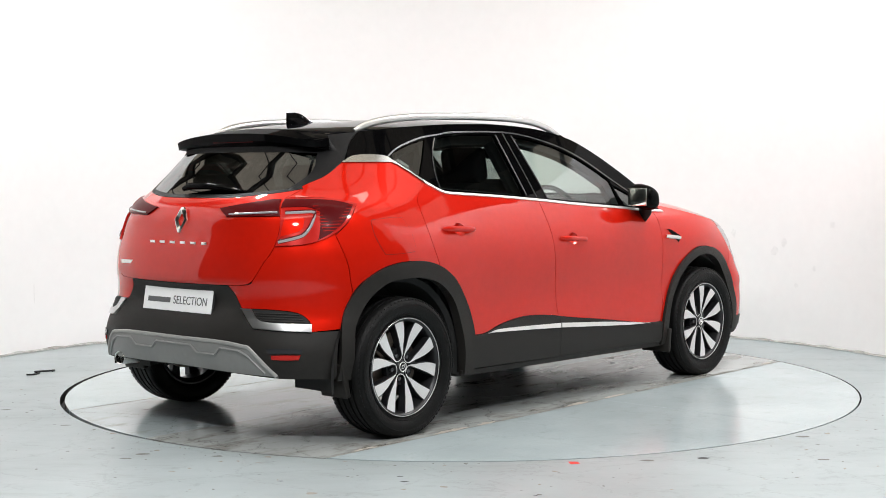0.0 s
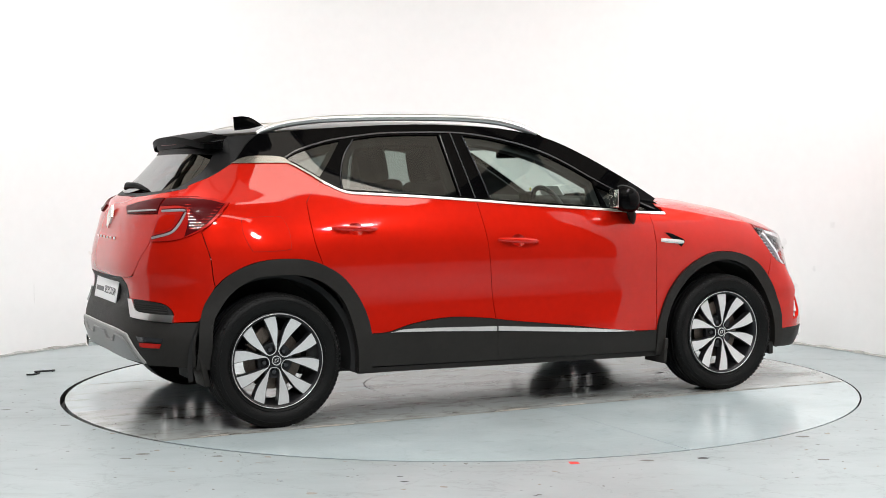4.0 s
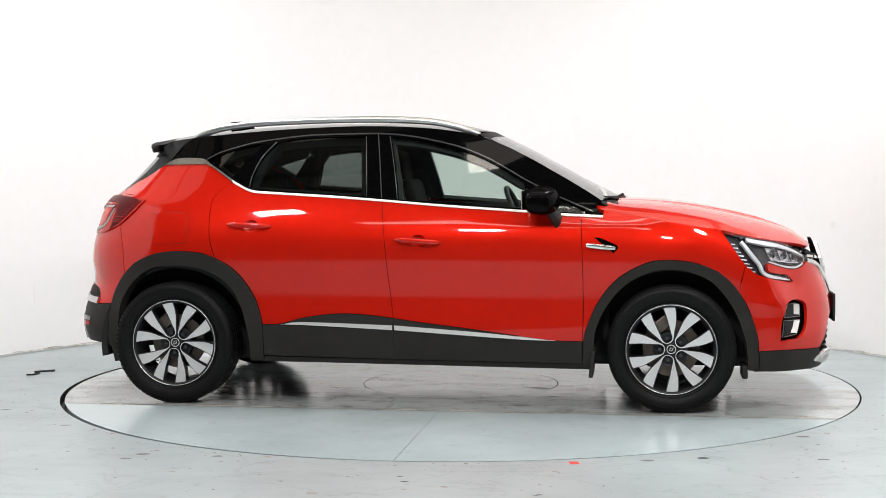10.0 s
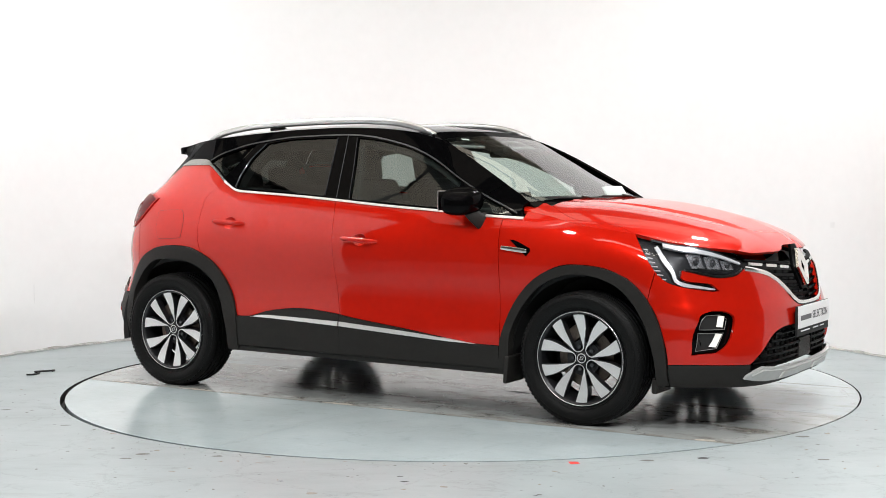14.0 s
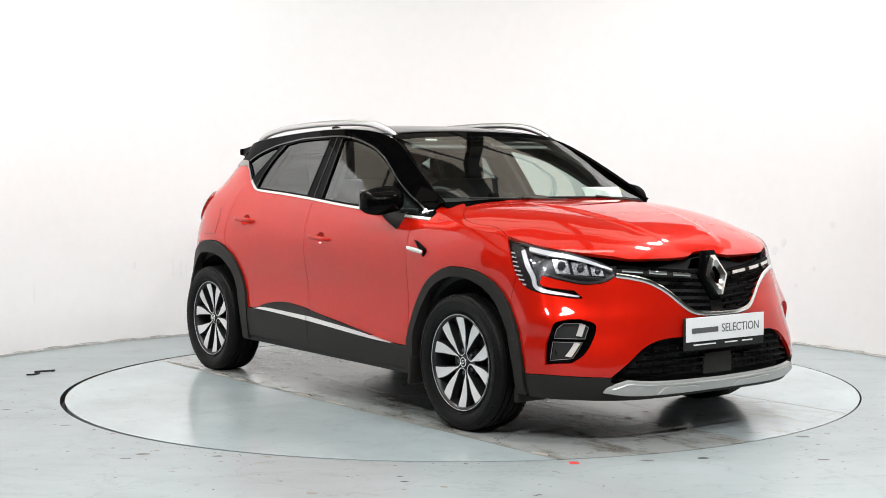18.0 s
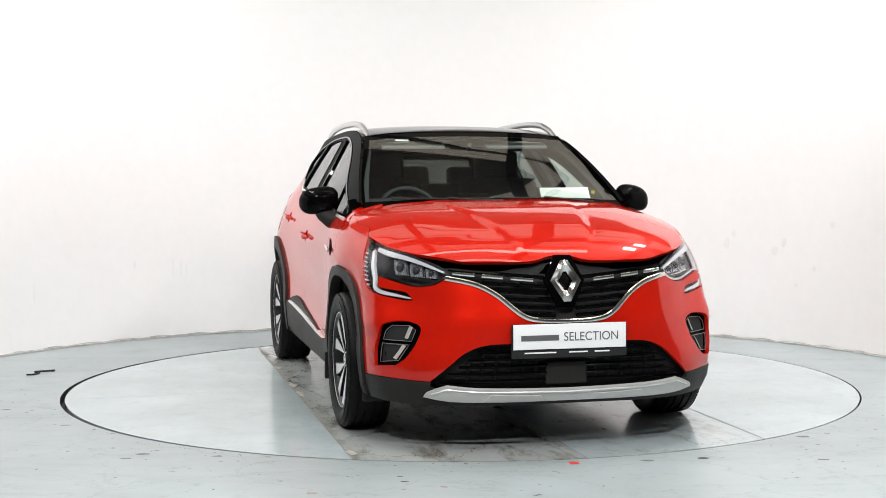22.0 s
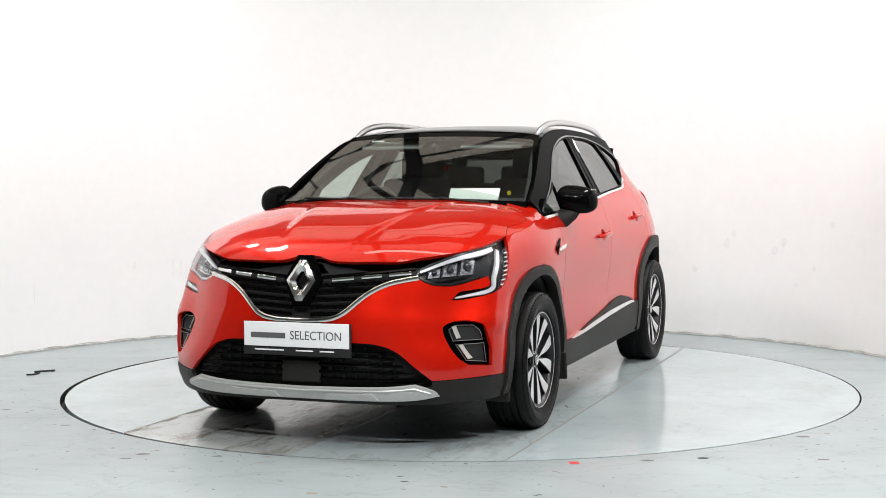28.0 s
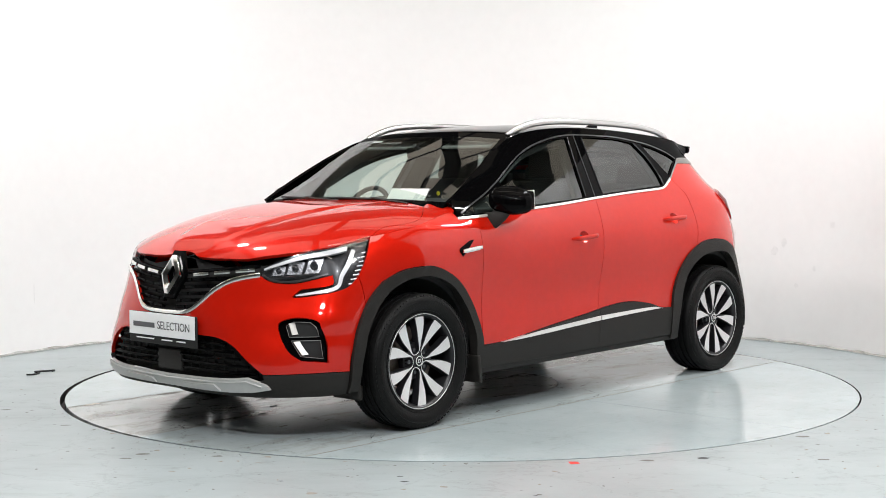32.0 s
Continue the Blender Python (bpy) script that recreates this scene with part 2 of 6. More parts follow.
def floor_mat(name, paint, worn, amount, rough=0.28, crack=0.85, hard=0.26):
    """Painted concrete with scuffs, stains and worn patches."""
    m = bpy.data.materials.new(name)
    m.use_nodes = True
    nt = m.node_tree
    b = nt.nodes["Principled BSDF"]
    tc = nt.nodes.new("ShaderNodeTexCoord")

    def noise_node(scale, detail, stretch=(1, 1, 1), rough_=0.6):
        mp, n = nt.nodes.new("ShaderNodeMapping"), nt.nodes.new("ShaderNodeTexNoise")
        mp.inputs["Scale"].default_value = stretch
        n.inputs["Scale"].default_value, n.inputs["Detail"].default_value = scale, detail
        n.inputs["Roughness"].default_value = rough_
        nt.links.new(tc.outputs["Object"], mp.inputs[0])
        nt.links.new(mp.outputs[0], n.inputs[0])
        return n

    big, fine, streak = noise_node(1.1, 8), noise_node(38, 6), noise_node(3.2, 10, (0.6, 1.8, 1), 0.72)
    wear = nt.nodes.new("ShaderNodeMapRange")
    wear.inputs[1].default_value, wear.inputs[2].default_value = 0.54 - amount, 0.54 + hard - amount
    nt.links.new(streak.outputs[0], wear.inputs[0])
    mix = nt.nodes.new("ShaderNodeMix")
    mix.data_type = "RGBA"
    mix.inputs[6].default_value, mix.inputs[7].default_value = (*paint, 1), (*worn, 1)
    nt.links.new(wear.outputs[0], mix.inputs[0])
    tone = nt.nodes.new("ShaderNodeMapRange")
    tone.inputs[1].default_value, tone.inputs[2].default_value = 0.3, 0.7
    tone.inputs[3].default_value, tone.inputs[4].default_value = 0.86, 1.10
    nt.links.new(big.outputs[0], tone.inputs[0])
    spot = nt.nodes.new("ShaderNodeMapRange")
    spot.inputs[1].default_value, spot.inputs[2].default_value = 0.68, 0.76
    spot.inputs[3].default_value, spot.inputs[4].default_value = 1.0, 0.72
    nt.links.new(fine.outputs[0], spot.inputs[0])
    # hairline cracks and scratches, broken up by the coarse noise
    warp, vor, line = nt.nodes.new("ShaderNodeVectorMath"), nt.nodes.new("ShaderNodeTexVoronoi"), nt.nodes.new("ShaderNodeMapRange")
    warp.operation = "MULTIPLY_ADD"
    warp.inputs[1].default_value = (0.35, 0.35, 0.35)
    nt.links.new(streak.outputs[1], warp.inputs[0])
    nt.links.new(tc.outputs["Object"], warp.inputs[2])
    vor.feature, vor.inputs["Scale"].default_value = "DISTANCE_TO_EDGE", 1.7
    nt.links.new(warp.outputs[0], vor.inputs["Vector"])
    line.inputs[1].default_value, line.inputs[2].default_value = 0.0, 0.006
    line.inputs[3].default_value, line.inputs[4].default_value = crack, 1.0
    nt.links.new(vor.outputs["Distance"], line.inputs[0])
    blot = nt.nodes.new("ShaderNodeMapRange")
    blot.inputs[1].default_value, blot.inputs[2].default_value = 0.56, 0.68
    blot.inputs[3].default_value, blot.inputs[4].default_value = 1.0, 0.5 + 0.42 * crack
    nt.links.new(noise_node(6.5, 9, (1, 1, 1), 0.75).outputs[0], blot.inputs[0])
    k0, k1, k = (nt.nodes.new("ShaderNodeMath") for _ in range(3))
    k0.operation = k1.operation = k.operation = "MULTIPLY"
    nt.links.new(line.outputs[0], k0.inputs[0])
    nt.links.new(blot.outputs[0], k0.inputs[1])
    nt.links.new(tone.outputs[0], k1.inputs[0])
    nt.links.new(k0.outputs[0], k1.inputs[1])
    nt.links.new(k1.outputs[0], k.inputs[0])
    nt.links.new(spot.outputs[0], k.inputs[1])
    mul = nt.nodes.new("ShaderNodeVectorMath")
    mul.operation = "MULTIPLY"
    nt.links.new(mix.outputs[2], mul.inputs[0])
    nt.links.new(k.outputs[0], mul.inputs[1])
    nt.links.new(mul.outputs[0], b.inputs["Base Color"])
    rr = nt.nodes.new("ShaderNodeMapRange")
    rr.inputs[1].default_value, rr.inputs[2].default_value = 0.3, 0.75
    rr.inputs[3].default_value, rr.inputs[4].default_value = rough - 0.02, rough + 0.07
    nt.links.new(streak.outputs[0], rr.inputs[0])
    nt.links.new(rr.outputs[0], b.inputs["Roughness"])
    bp = nt.nodes.new("ShaderNodeBump")
    bp.inputs["Strength"].default_value, bp.inputs["Distance"].default_value = 0.12, 0.004
    nt.links.new(fine.outputs[0], bp.inputs["Height"])
    nt.links.new(bp.outputs[0], b.inputs["Normal"])
    return m


FLOOR = floor_mat("floor_paint", (0.294, 0.333, 0.340), (0.254, 0.281, 0.281), -0.02, 0.36, 0.62, 0.16)
DISC = floor_mat("disc_paint", (0.385, 0.445, 0.46), (0.35, 0.395, 0.405), 0.0, 0.13)
BAND = floor_mat("disc_worn", (0.370, 0.388, 0.380), (0.185, 0.176, 0.155), 0.04, 0.115, 0.35, 0.12)
BAND_PALE = floor_mat("disc_part_worn", (0.375, 0.425, 0.435), (0.28, 0.295, 0.285), 0.02, 0.11, 0.5, 0.14)
WALL = mat("white_wall", (0.86, 0.86, 0.86), 0.75, vary=0.015, scale=1.5, bump=0.05, bump_scale=9)
METAL_WALL = mat("shed_cladding", (0.20, 0.20, 0.19), 0.5, 0.0, vary=0.1, scale=2)
ROOF_SHEET = mat("roof_sheet", (0.26, 0.245, 0.22), 0.6, 0.0, vary=0.12, scale=2)
# added emission, no lamp: gives glass and paint a bright roof to mirror
ROOF_GLOW = mat("glowing_roof_sheet", (0.62, 0.56, 0.47), 0.6, 0.0, vary=0.30, scale=1.2, emit=1.0)
# unseen end wall: brightness for the bonnet's reflections is put into its paler colour
END_WALL = mat("shed_end_cladding", (0.66, 0.62, 0.55), 0.6, 0.0, vary=0.1, scale=2)
STEEL = mat("painted_steel", (0.10, 0.10, 0.11), 0.5, 0.3, vary=0.1)
RED_TAPE = mat("red_tape", (0.6, 0.03, 0.02), 0.6, vary=0.2, scale=20)
GRIME = mat("grime", (0.16, 0.155, 0.14), 0.8, vary=0.4, scale=30)
SCUFF = mat("scuffed_paint", (0.81, 0.81, 0.81), 0.8, vary=0.06, scale=25)
FLAKE = mat("bare_concrete", (0.30, 0.275, 0.235), 0.8, vary=0.3, scale=40)
RUBBER_MARK = mat("rubber_mark", (0.03, 0.03, 0.03), 0.7, vary=0.3, scale=30)


def ring_sheet(r0x, r0y, r1x, r1y, c0, c1, z, seg=180):
    bm = bmesh.new()
    ring = []
    for i in range(seg):
        a = 2 * math.pi * i / seg
        ring.append([bm.verts.new((c[0] + rx * math.cos(a), c[1] + ry * math.sin(a), z)) for c, rx, ry in ((c0, r0x, r0y), (c1, r1x, r1y))])
    for i in range(seg):
        a, b = ring[i], ring[(i + 1) % seg]
        bm.faces.new((a[0], a[1], b[1], b[0]))
    return bm


def build_room():
    # floor with the round pit for the turntable; it runs out under the shed
    bm = ring_sheet(2.264, 2.262, 14, 14, (-0.009, 0.0), (0, -4), 0.0)
    f = part("floor", bm, FLOOR, None, smooth=0)
    tagged(f, "pale grey-blue painted concrete floor with scuffs", "floor", kind="structure")
    # pit lined near-black, so the shade between the plates lies in its colour
    bm = lathe([(2.264, 0.0), (2.264, -0.05), (0.01, -0.05)], 120, "z")
    pit = part("turntable_pit", bm, DARK, None)
    tagged(pit, "near-black pit under the turntable", "pit", kind="structure")
    pit.location = (-0.009, 0, 0)
    # round white backdrop wall, open towards the camera
    a0, a1, n = radians(-32), radians(212), 120
    bm = bmesh.new()

    def w(i, r, z):
        a = a0 + (a1 - a0) * i / n
        return (WALL_C[0] + (WALL_RX + r) * math.cos(a), WALL_C[1] + (WALL_RY + r) * math.sin(a), z)

    prof = [(0.0, 0.0), (0.0, WALL_TOP), (0.1, WALL_TOP), (0.1, 0.0)]
    v = [[bm.verts.new(w(i, r, z)) for r, z in prof] for i in range(n + 1)]
    for i in range(n):
        for j in range(3):
            bm.faces.new((v[i][j], v[i][j + 1], v[i + 1][j + 1], v[i + 1][j]))
    bm.faces.new(v[0])
    bm.faces.new(v[n][::-1])
    bmesh.ops.recalc_face_normals(bm, faces=bm.faces)
    wall = part("wall_round", bm, WALL, None, smooth=30)
    tagged(wall, "curved white painted studio wall with faint scuffs", "wall", kind="structure")
    # grimy joint where wall and floor meet
    bm = bmesh.new()
    v = [[bm.verts.new(w(i, r, z)) for r, z in ((-0.014 - 0.006 * math.sin(i * 1.7), 0.004), (-0.003, 0.004 + 0.012 + 0.005 * math.sin(i * 2.3)))] for i in range(n + 1)]
    for i in range(n):
        bm.faces.new((v[i][0], v[i][1], v[i + 1][1], v[i + 1][0]))
    tagged(part("trim", bm, mat("joint_grey", (0.36, 0.36, 0.34), 0.8, vary=0.4, scale=12), None), "grey sealed joint at the foot of the wall", "trim", kind="structure")
    # shed round the studio
    for nm, size, at in (("wall_south", (24, 0.2, 6), (0, -13, 3)), ("wall_north", (24, 0.2, 6), (0, 6.5, 3)),
                         ("wall_west", (0.2, 19.3, 6), (-10, -3.2, 3)), ("wall_east", (0.2, 19.3, 6), (10, -3.2, 3))):
        tagged(part(nm, box(size, at, 0), END_WALL if nm == "wall_north" else METAL_WALL, None, smooth=0), "pale corrugated shed wall", "wall", kind="structure")
    # roof sheets: plain towards the camera; some bays over the studio get added glow
    bay = 19.5 / 15
    for k in range(15):
        bm = bmesh.new()
        n = 8
        for i in range(n + 1):
            y = -13 + (k + i / n) * bay
            z = 5.6 + 0.02 * (i % 2)
            bm.verts.new((-10, y, z)), bm.verts.new((10, y, z))
        bm.verts.ensure_lookup_table()
        for i in range(n):
            bm.faces.new([bm.verts[j] for j in (2 * i, 2 * i + 1, 2 * i + 3, 2 * i + 2)])
        glow = k in (8, 9, 10, 12, 13)
        o = part("ceiling", bm, ROOF_GLOW if glow else ROOF_SHEET, None, smooth=0)
        tagged(o, "beige roof sheets with an added glow" if glow else "beige corrugated roof sheets", "ceiling", kind="structure")
    # roof beams
    for x in (-6.0, -3.6, -1.2, 1.2, 3.6, 5.6):
        bm = box((0.16, 19.4, 0.03), (x, -3.2, 5.22), 0)
        box((0.03, 19.4, 0.26), (x, -3.2, 5.36), 0, bm=bm)
        box((0.16, 19.4, 0.03), (x, -3.2, 5.50), 0, bm=bm)
        tagged(part("roof_beam", bm, STEEL, None, smooth=0), "dark steel roof beam of I section", "beam", "roof beams", "structure")
    for y in np.arange(-12, 6, 1.5):
        tagged(part("purlin", box((20, 0.06, 0.08), (0, float(y), 5.56), 0), STEEL, None, smooth=0), "dark steel purlin under the roof sheets", "purlin", "purlins", "structure")


# battens: x, y, z, length, strength; floods: x, y, z, strength
BATTENS = [(0.9, -2.3, 4.2, 3.0, 0.22), (-0.6, -4.4, 4.2, 3.0, 0.20), (0.2, -0.9, 4.2, 3.0, 0.24)]
FLOODS = [(-2.5, -3.4, 4.1, 0.7), (2.6, -3.4, 4.1, 1.3), (-2.3, 0.0, 4.1, 0.9), (2.4, 0.0, 4.1, 1.2), (-2.75, 1.1, 4.1, 0.8), (2.6, 1.1, 4.1, 1.0), (-1.3, -5.6, 4.1, 2.3), (1.4, -5.6, 4.1, 2.5)]


def lamp(root, sx, sy, power, tone=(0.985, 0.992, 1.0)):
    l = bpy.data.lights.new("ceiling_light_glow", "AREA")
    l.shape, l.size, l.size_y, l.energy, l.color = "RECTANGLE", sx, sy, LAMP_POWER * power, tone
    lo = new("lamp_glow", l)
    lo.parent = root
    lo.location = (0, 0, 0.01)


def build_lamps():
    for x, y, z, length, power in BATTENS:
        root = new("ceiling_light")
        root.location = (x, y, z)
        tagged(root, "long wide warm-white light panel hanging from the roof", "ceiling light", "roof lights")
        part("housing", box((length + 0.1, 0.36, 0.06), (0, 0, 0.05), 0.01), PLATE, root)
        for s in (-0.9, 0.9):
            part("hanger", tube([(s, 0, 0.08), (s, 0, 1.44)], 0.006), STEEL, root)
        lamp(root, length, 0.30, power, (1.0, 0.92, 0.80))
    for x, y, z, power in FLOODS:
        root = new("flood_light")
        root.location = (x, y, z)
        tagged(root, "square white LED flood light hanging from the roof", "flood light", "roof floods")
        part("housing", box((0.42, 0.36, 0.07), (0, 0, 0.055), 0.012), STEEL, root)
        part("hanger", tube([(0, 0, 0.08), (0, 0, 1.54)], 0.008), STEEL, root)
        lamp(root, 0.36, 0.30, power)


CAR_AT = (-0.109, -0.0295)


def arc(r, a0, a1, n=40):
    return [(r * math.cos(a0 + (a1 - a0) * i / n), r * math.sin(a0 + (a1 - a0) * i / n)) for i in range(n + 1)]


def build_disc():
    """The turntable: worn centre plates round a small hatch, and painted side plates."""
    root = new("turntable")
    tagged(root, "round pale blue-grey turntable with a worn grey centre band", "turntable")
    cut_r, cut_l, seam, hatch = -0.985, 0.93, 0.025, 0.57

    def plate(name, pts, m, label, z=0.0, gap=0.0016):
        pts = shrink(np.array(pts), gap)
        bm = bmesh.new()
        fc = bm.faces.new([bm.verts.new((x, y, z)) for x, y in pts])
        ext = bmesh.ops.extrude_face_region(bm, geom=[fc])
        bmesh.ops.translate(bm, vec=(0, 0, -0.02), verts=[e for e in ext["geom"] if isinstance(e, bmesh.types.BMVert)])
        bmesh.ops.triangulate(bm, faces=[f for f in bm.faces if len(f.verts) > 4])
        bmesh.ops.recalc_face_normals(bm, faces=bm.faces)
        part(name, bm, m, root, label, smooth=30)

    for y in (cut_r, cut_l):
        s = 1 if y > 0 else -1
        a, b = math.asin(y / DISC_R), math.asin(math.sqrt(1 - (seam / DISC_R) ** 2)) * s
        plate("side_plate", [(seam, y)] + arc(DISC_R, a, b), DISC, "pale blue-grey painted plate")
        plate("side_plate", [(seam, y)] + arc(DISC_R, s * math.pi - a, b, 40), DISC, "pale blue-grey painted plate")
    for y in (cut_r, cut_l):
        s = 1 if y > 0 else -1
        a = math.asin(y / DISC_R)
        pts = arc(DISC_R, 0, a, 30) + arc(DISC_R, s * math.pi - a, s * math.pi, 30) + arc(hatch, s * math.pi, 0, 60)
        plate("centre_plate", pts, BAND if s < 0 else BAND_PALE, "worn brown-grey plate with flaking paint" if s < 0 else "pale grey plate with patchy worn paint")
    plate("hatch", arc(hatch, 0, 2 * math.pi, 72)[:-1], BAND, "round worn hatch in the turntable", gap=0.004)
    for y in (cut_r, cut_l):
        hx_ = math.sqrt(DISC_R**2 - y * y) - 0.01
        part("joint_line", box((2 * hx_, 0.009, 0.0006), (0, y, 0.0004), 0), GRIME, root, "dirty brown joint between the plates", smooth=0)
    # flaking paint along the edge of the band
    rng = random.Random(4)
    x = -1.85
    while x < 1.95:
        n = rng.randint(4, 12)
        bm = bmesh.new()
        top, low = [], []
        for i in range(n + 1):
            t = i / n
            wd = 0.028 * math.sin(math.pi * t) ** 0.5 * rng.uniform(0.25, 1.0) + 0.002
            c = cut_r + 0.012 + rng.uniform(-0.006, 0.006)
            top.append(bm.verts.new((x + i * 0.022, c + wd, 0.0012)))
            low.append(bm.verts.new((x + i * 0.022, c - wd * 0.6, 0.0012)))
        for i in range(n):
            bm.faces.new((low[i], low[i + 1], top[i + 1], top[i]))
        part("paint_flake", bm, GRIME if rng.random() < 0.6 else FLAKE, root, "bare patch where the paint has flaked", smooth=0)
        x += n * 0.022 + rng.uniform(0.02, 0.16)
    for sx, sy, sl, sw in ((0.46, -0.152, 0.10, 0.016), (1.47, -0.05, 0.035, 0.022), (1.27, -0.19, 0.03, 0.018), (1.38, 0.16, 0.02, 0.012), (-0.29, -0.61, 0.012, 0.010), (1.62, 0.30, 0.03, 0.014), (1.15, -0.42, 0.025, 0.015)):
        bm = bmesh.new()
        bm.faces.new([bm.verts.new((sx + sl * math.cos(q) * rng.uniform(0.6, 1), sy + sw * math.sin(q) * rng.uniform(0.6, 1), 0.0014)) for q in np.linspace(0, 2 * math.pi, 14, endpoint=False)])
        part("oil_stain", bm, RUBBER_MARK, root, "dark oil stain", smooth=0)
    # rubber marks and crumbs on the plates
    for k in range(26):
        px, py = rng.uniform(-1.9, 1.9), rng.uniform(-0.85, 0.85)
        bm = bmesh.new()
        n, L, wd = 9, rng.uniform(0.02, 0.10), rng.uniform(0.003, 0.010)
        d = rng.uniform(-0.5, 0.5)
        va = [[bm.verts.new((px + (i / n - 0.5) * L, py + d * (i / n - 0.5) * L + e * wd * math.sin(math.pi * (i + 0.3) / (n + 0.6)) * rng.uniform(0.6, 1), 0.0012)) for e in (-1, 1)] for i in range(n + 1)]
        for p, q in zip(va, va[1:]):
            bm.faces.new((p[0], q[0], q[1], p[1]))
        part("scuff", bm, RUBBER_MARK, root, "black rubber scuff", smooth=0)
    return root


# ---- the car: its body as smooth surfaces ----
W_TAB = [(0.15, 0.80), (0.22, 0.845), (0.32, 0.862), (0.42, 0.866), (0.52, 0.861), (0.62, 0.860), (0.72, 0.866), (0.80, 0.868), (0.88, 0.860),
         (0.95, 0.840), (1.00, 0.820), (1.05, 0.798), (1.10, 0.772), (1.20, 0.717), (1.30, 0.660), (1.40, 0.603), (1.50, 0.545)]
F_TAB = [(0.15, 2.09), (0.22, 2.135), (0.30, 2.165), (0.40, 2.180), (0.50, 2.185), (0.57, 2.178), (0.65, 2.155), (0.72, 2.130), (0.80, 2.095),
         (0.87, 2.060), (0.95, 1.98), (1.05, 1.85), (1.2, 1.7), (1.5, 1.5)]
R_TAB = [(0.15, -1.87), (0.25, -1.93), (0.36, -1.972), (0.46, -1.988), (0.54, -1.978), (0.58, -1.966), (0.63, -1.962), (0.69, -1.966), (0.74, -1.974), (0.83, -1.965), (0.95, -1.935), (1.03, -1.912),
         (1.09, -1.875), (1.145, -1.80), (1.25, -1.697), (1.35, -1.61), (1.42, -1.575), (1.5, -1.55)]
NF = [(0.15, 4.0), (0.37, 3.8), (0.50, 3.2), (0.60, 3.0), (0.95, 3.0), (1.2, 2.7)]
NR = [(0.15, 4.4), (0.42, 4.6), (0.52, 4.1), (0.60, 3.7), (0.90, 3.5), (1.05, 3.5), (1.15, 3.4), (1.35, 3.4)]
X0 = 0.9


def fac(x, z):
    """Local swell of the flanks: wheel-arch haunches, and the cabin's taper to the front."""
    g = np.clip((z - 0.95) / 0.12, 0, 1)
    g = g * g * (3 - 2 * g)
    e = np.clip((x - 0.97) / 0.40, 0, 1)
    f = 1 - 0.08 * np.clip((x - 0.2) / 0.75, 0, 1.3) ** 2 * g * (1 - e * e * (3 - 2 * e))
    low = np.clip((z - 0.25) / 0.3, 0, 1) * np.clip((1.06 - z) / 0.25, 0, 1)
    hf, hr = np.exp(-(((x - 1.30) / 0.40) ** 2)), np.exp(-(((x + 1.34) / 0.45) ** 2))
    waist = -0.010 * np.exp(-((x / 0.7) ** 2)) * np.exp(-(((z - 0.58) / 0.12) ** 2))
    amp = lerp(z, [(0.15, 0.02), (0.25, 0.035), (0.37, 0.045), (0.48, 0.09), (0.556, 0.122), (0.63, 0.108), (0.704, 0.085), (0.80, 0.05), (0.90, 0.0), (1.5, 0.0)])
    xc = lerp(z, [(0.15, 1.86), (0.556, 1.875), (0.704, 1.80), (0.9, 1.75), (1.5, 1.75)])
    corner = amp * np.exp(-(((x - xc) / np.where(x > xc, 0.085, 0.20)) ** 2))
    swell = lerp(z, [(0.15, 0.0), (0.50, 0.012), (0.62, 0.022), (0.72, 0.012), (0.84, 0.0), (0.93, 0.006), (1.00, 0.019), (1.07, 0.027), (1.14, 0.015), (1.22, 0.004), (1.32, 0.0), (1.5, 0.0)])
    rear = swell * np.exp(-(((x + 1.62) / np.where(x < -1.62, 0.15, 0.30)) ** 2))
    return f + 0.022 * low * (hf + hr) + waist + corner + rear


def flank(x, z):
    """Half width of the body at x and z."""
    x, z = np.asarray(x, float), np.asarray(z, float)
    w = lerp(z, W_TAB)
    a, n = np.where(x > 0, lerp(z, F_TAB) - X0, -lerp(z, R_TAB) - X0), np.where(x > 0, lerp(z, NF), lerp(z, NR))
    k = np.clip((np.abs(x) - X0) / a, 0, 0.9999)
    return w * (1 - k**n) ** (1 / n) * fac(x, z)


def side(s):
    return lambda x, z: np.stack([x, s * flank(x, z), z], -1)


def wrap(front):
    """The nose or tail as a function of the angle round it and the height."""

    def fn(a, z):
        n = lerp(z, NF if front else NR)
        w, A = lerp(z, W_TAB), (lerp(z, F_TAB) - X0 if front else -lerp(z, R_TAB) - X0)
        c, s = np.cos(a), np.sin(a)
        r = (np.abs(c) ** n + np.abs(s) ** n) ** (-1 / n)
        x = (X0 + A * r * c) * (1 if front else -1)
        if not front:
            # hollow of the number plate
            x = x + 0.032 * np.exp(-(((z - 0.65) / 0.058) ** 4)) * np.exp(-((w * r * s / 0.40) ** 6))
        return np.stack([x, w * r * s * fac(x, z), z], -1)

    return fn


NOSE, TAIL = wrap(True), wrap(False)


def at(fn, key, val, z, s=-1):
    """The angle on nose or tail where y (or x) has a value; s: side."""
    lo, hi = 0.0, math.pi / 2
    for _ in range(40):
        mid = (lo + hi) / 2
        q = fn(np.array([mid]), np.array([float(z)]))[0]
        far = abs(q[1]) < val if key == "y" else abs(q[0]) > abs(val)
        lo, hi = (mid, hi) if far else (lo, mid)
    return (s * lo, z)


def nose(*pts):
    """Outline points on the nose's right half: (y, z), or (x, z) where the first number is beyond 1."""
    return [at(NOSE, "x" if p[0] > 1 else "y", p[0], p[1]) for p in pts]


def tail(*pts):
    return [at(TAIL, "x" if p[0] < -1 else "y", abs(p[0]), p[1]) for p in pts]


def flip(pts):
    return [(-p[0], p[1]) for p in pts]


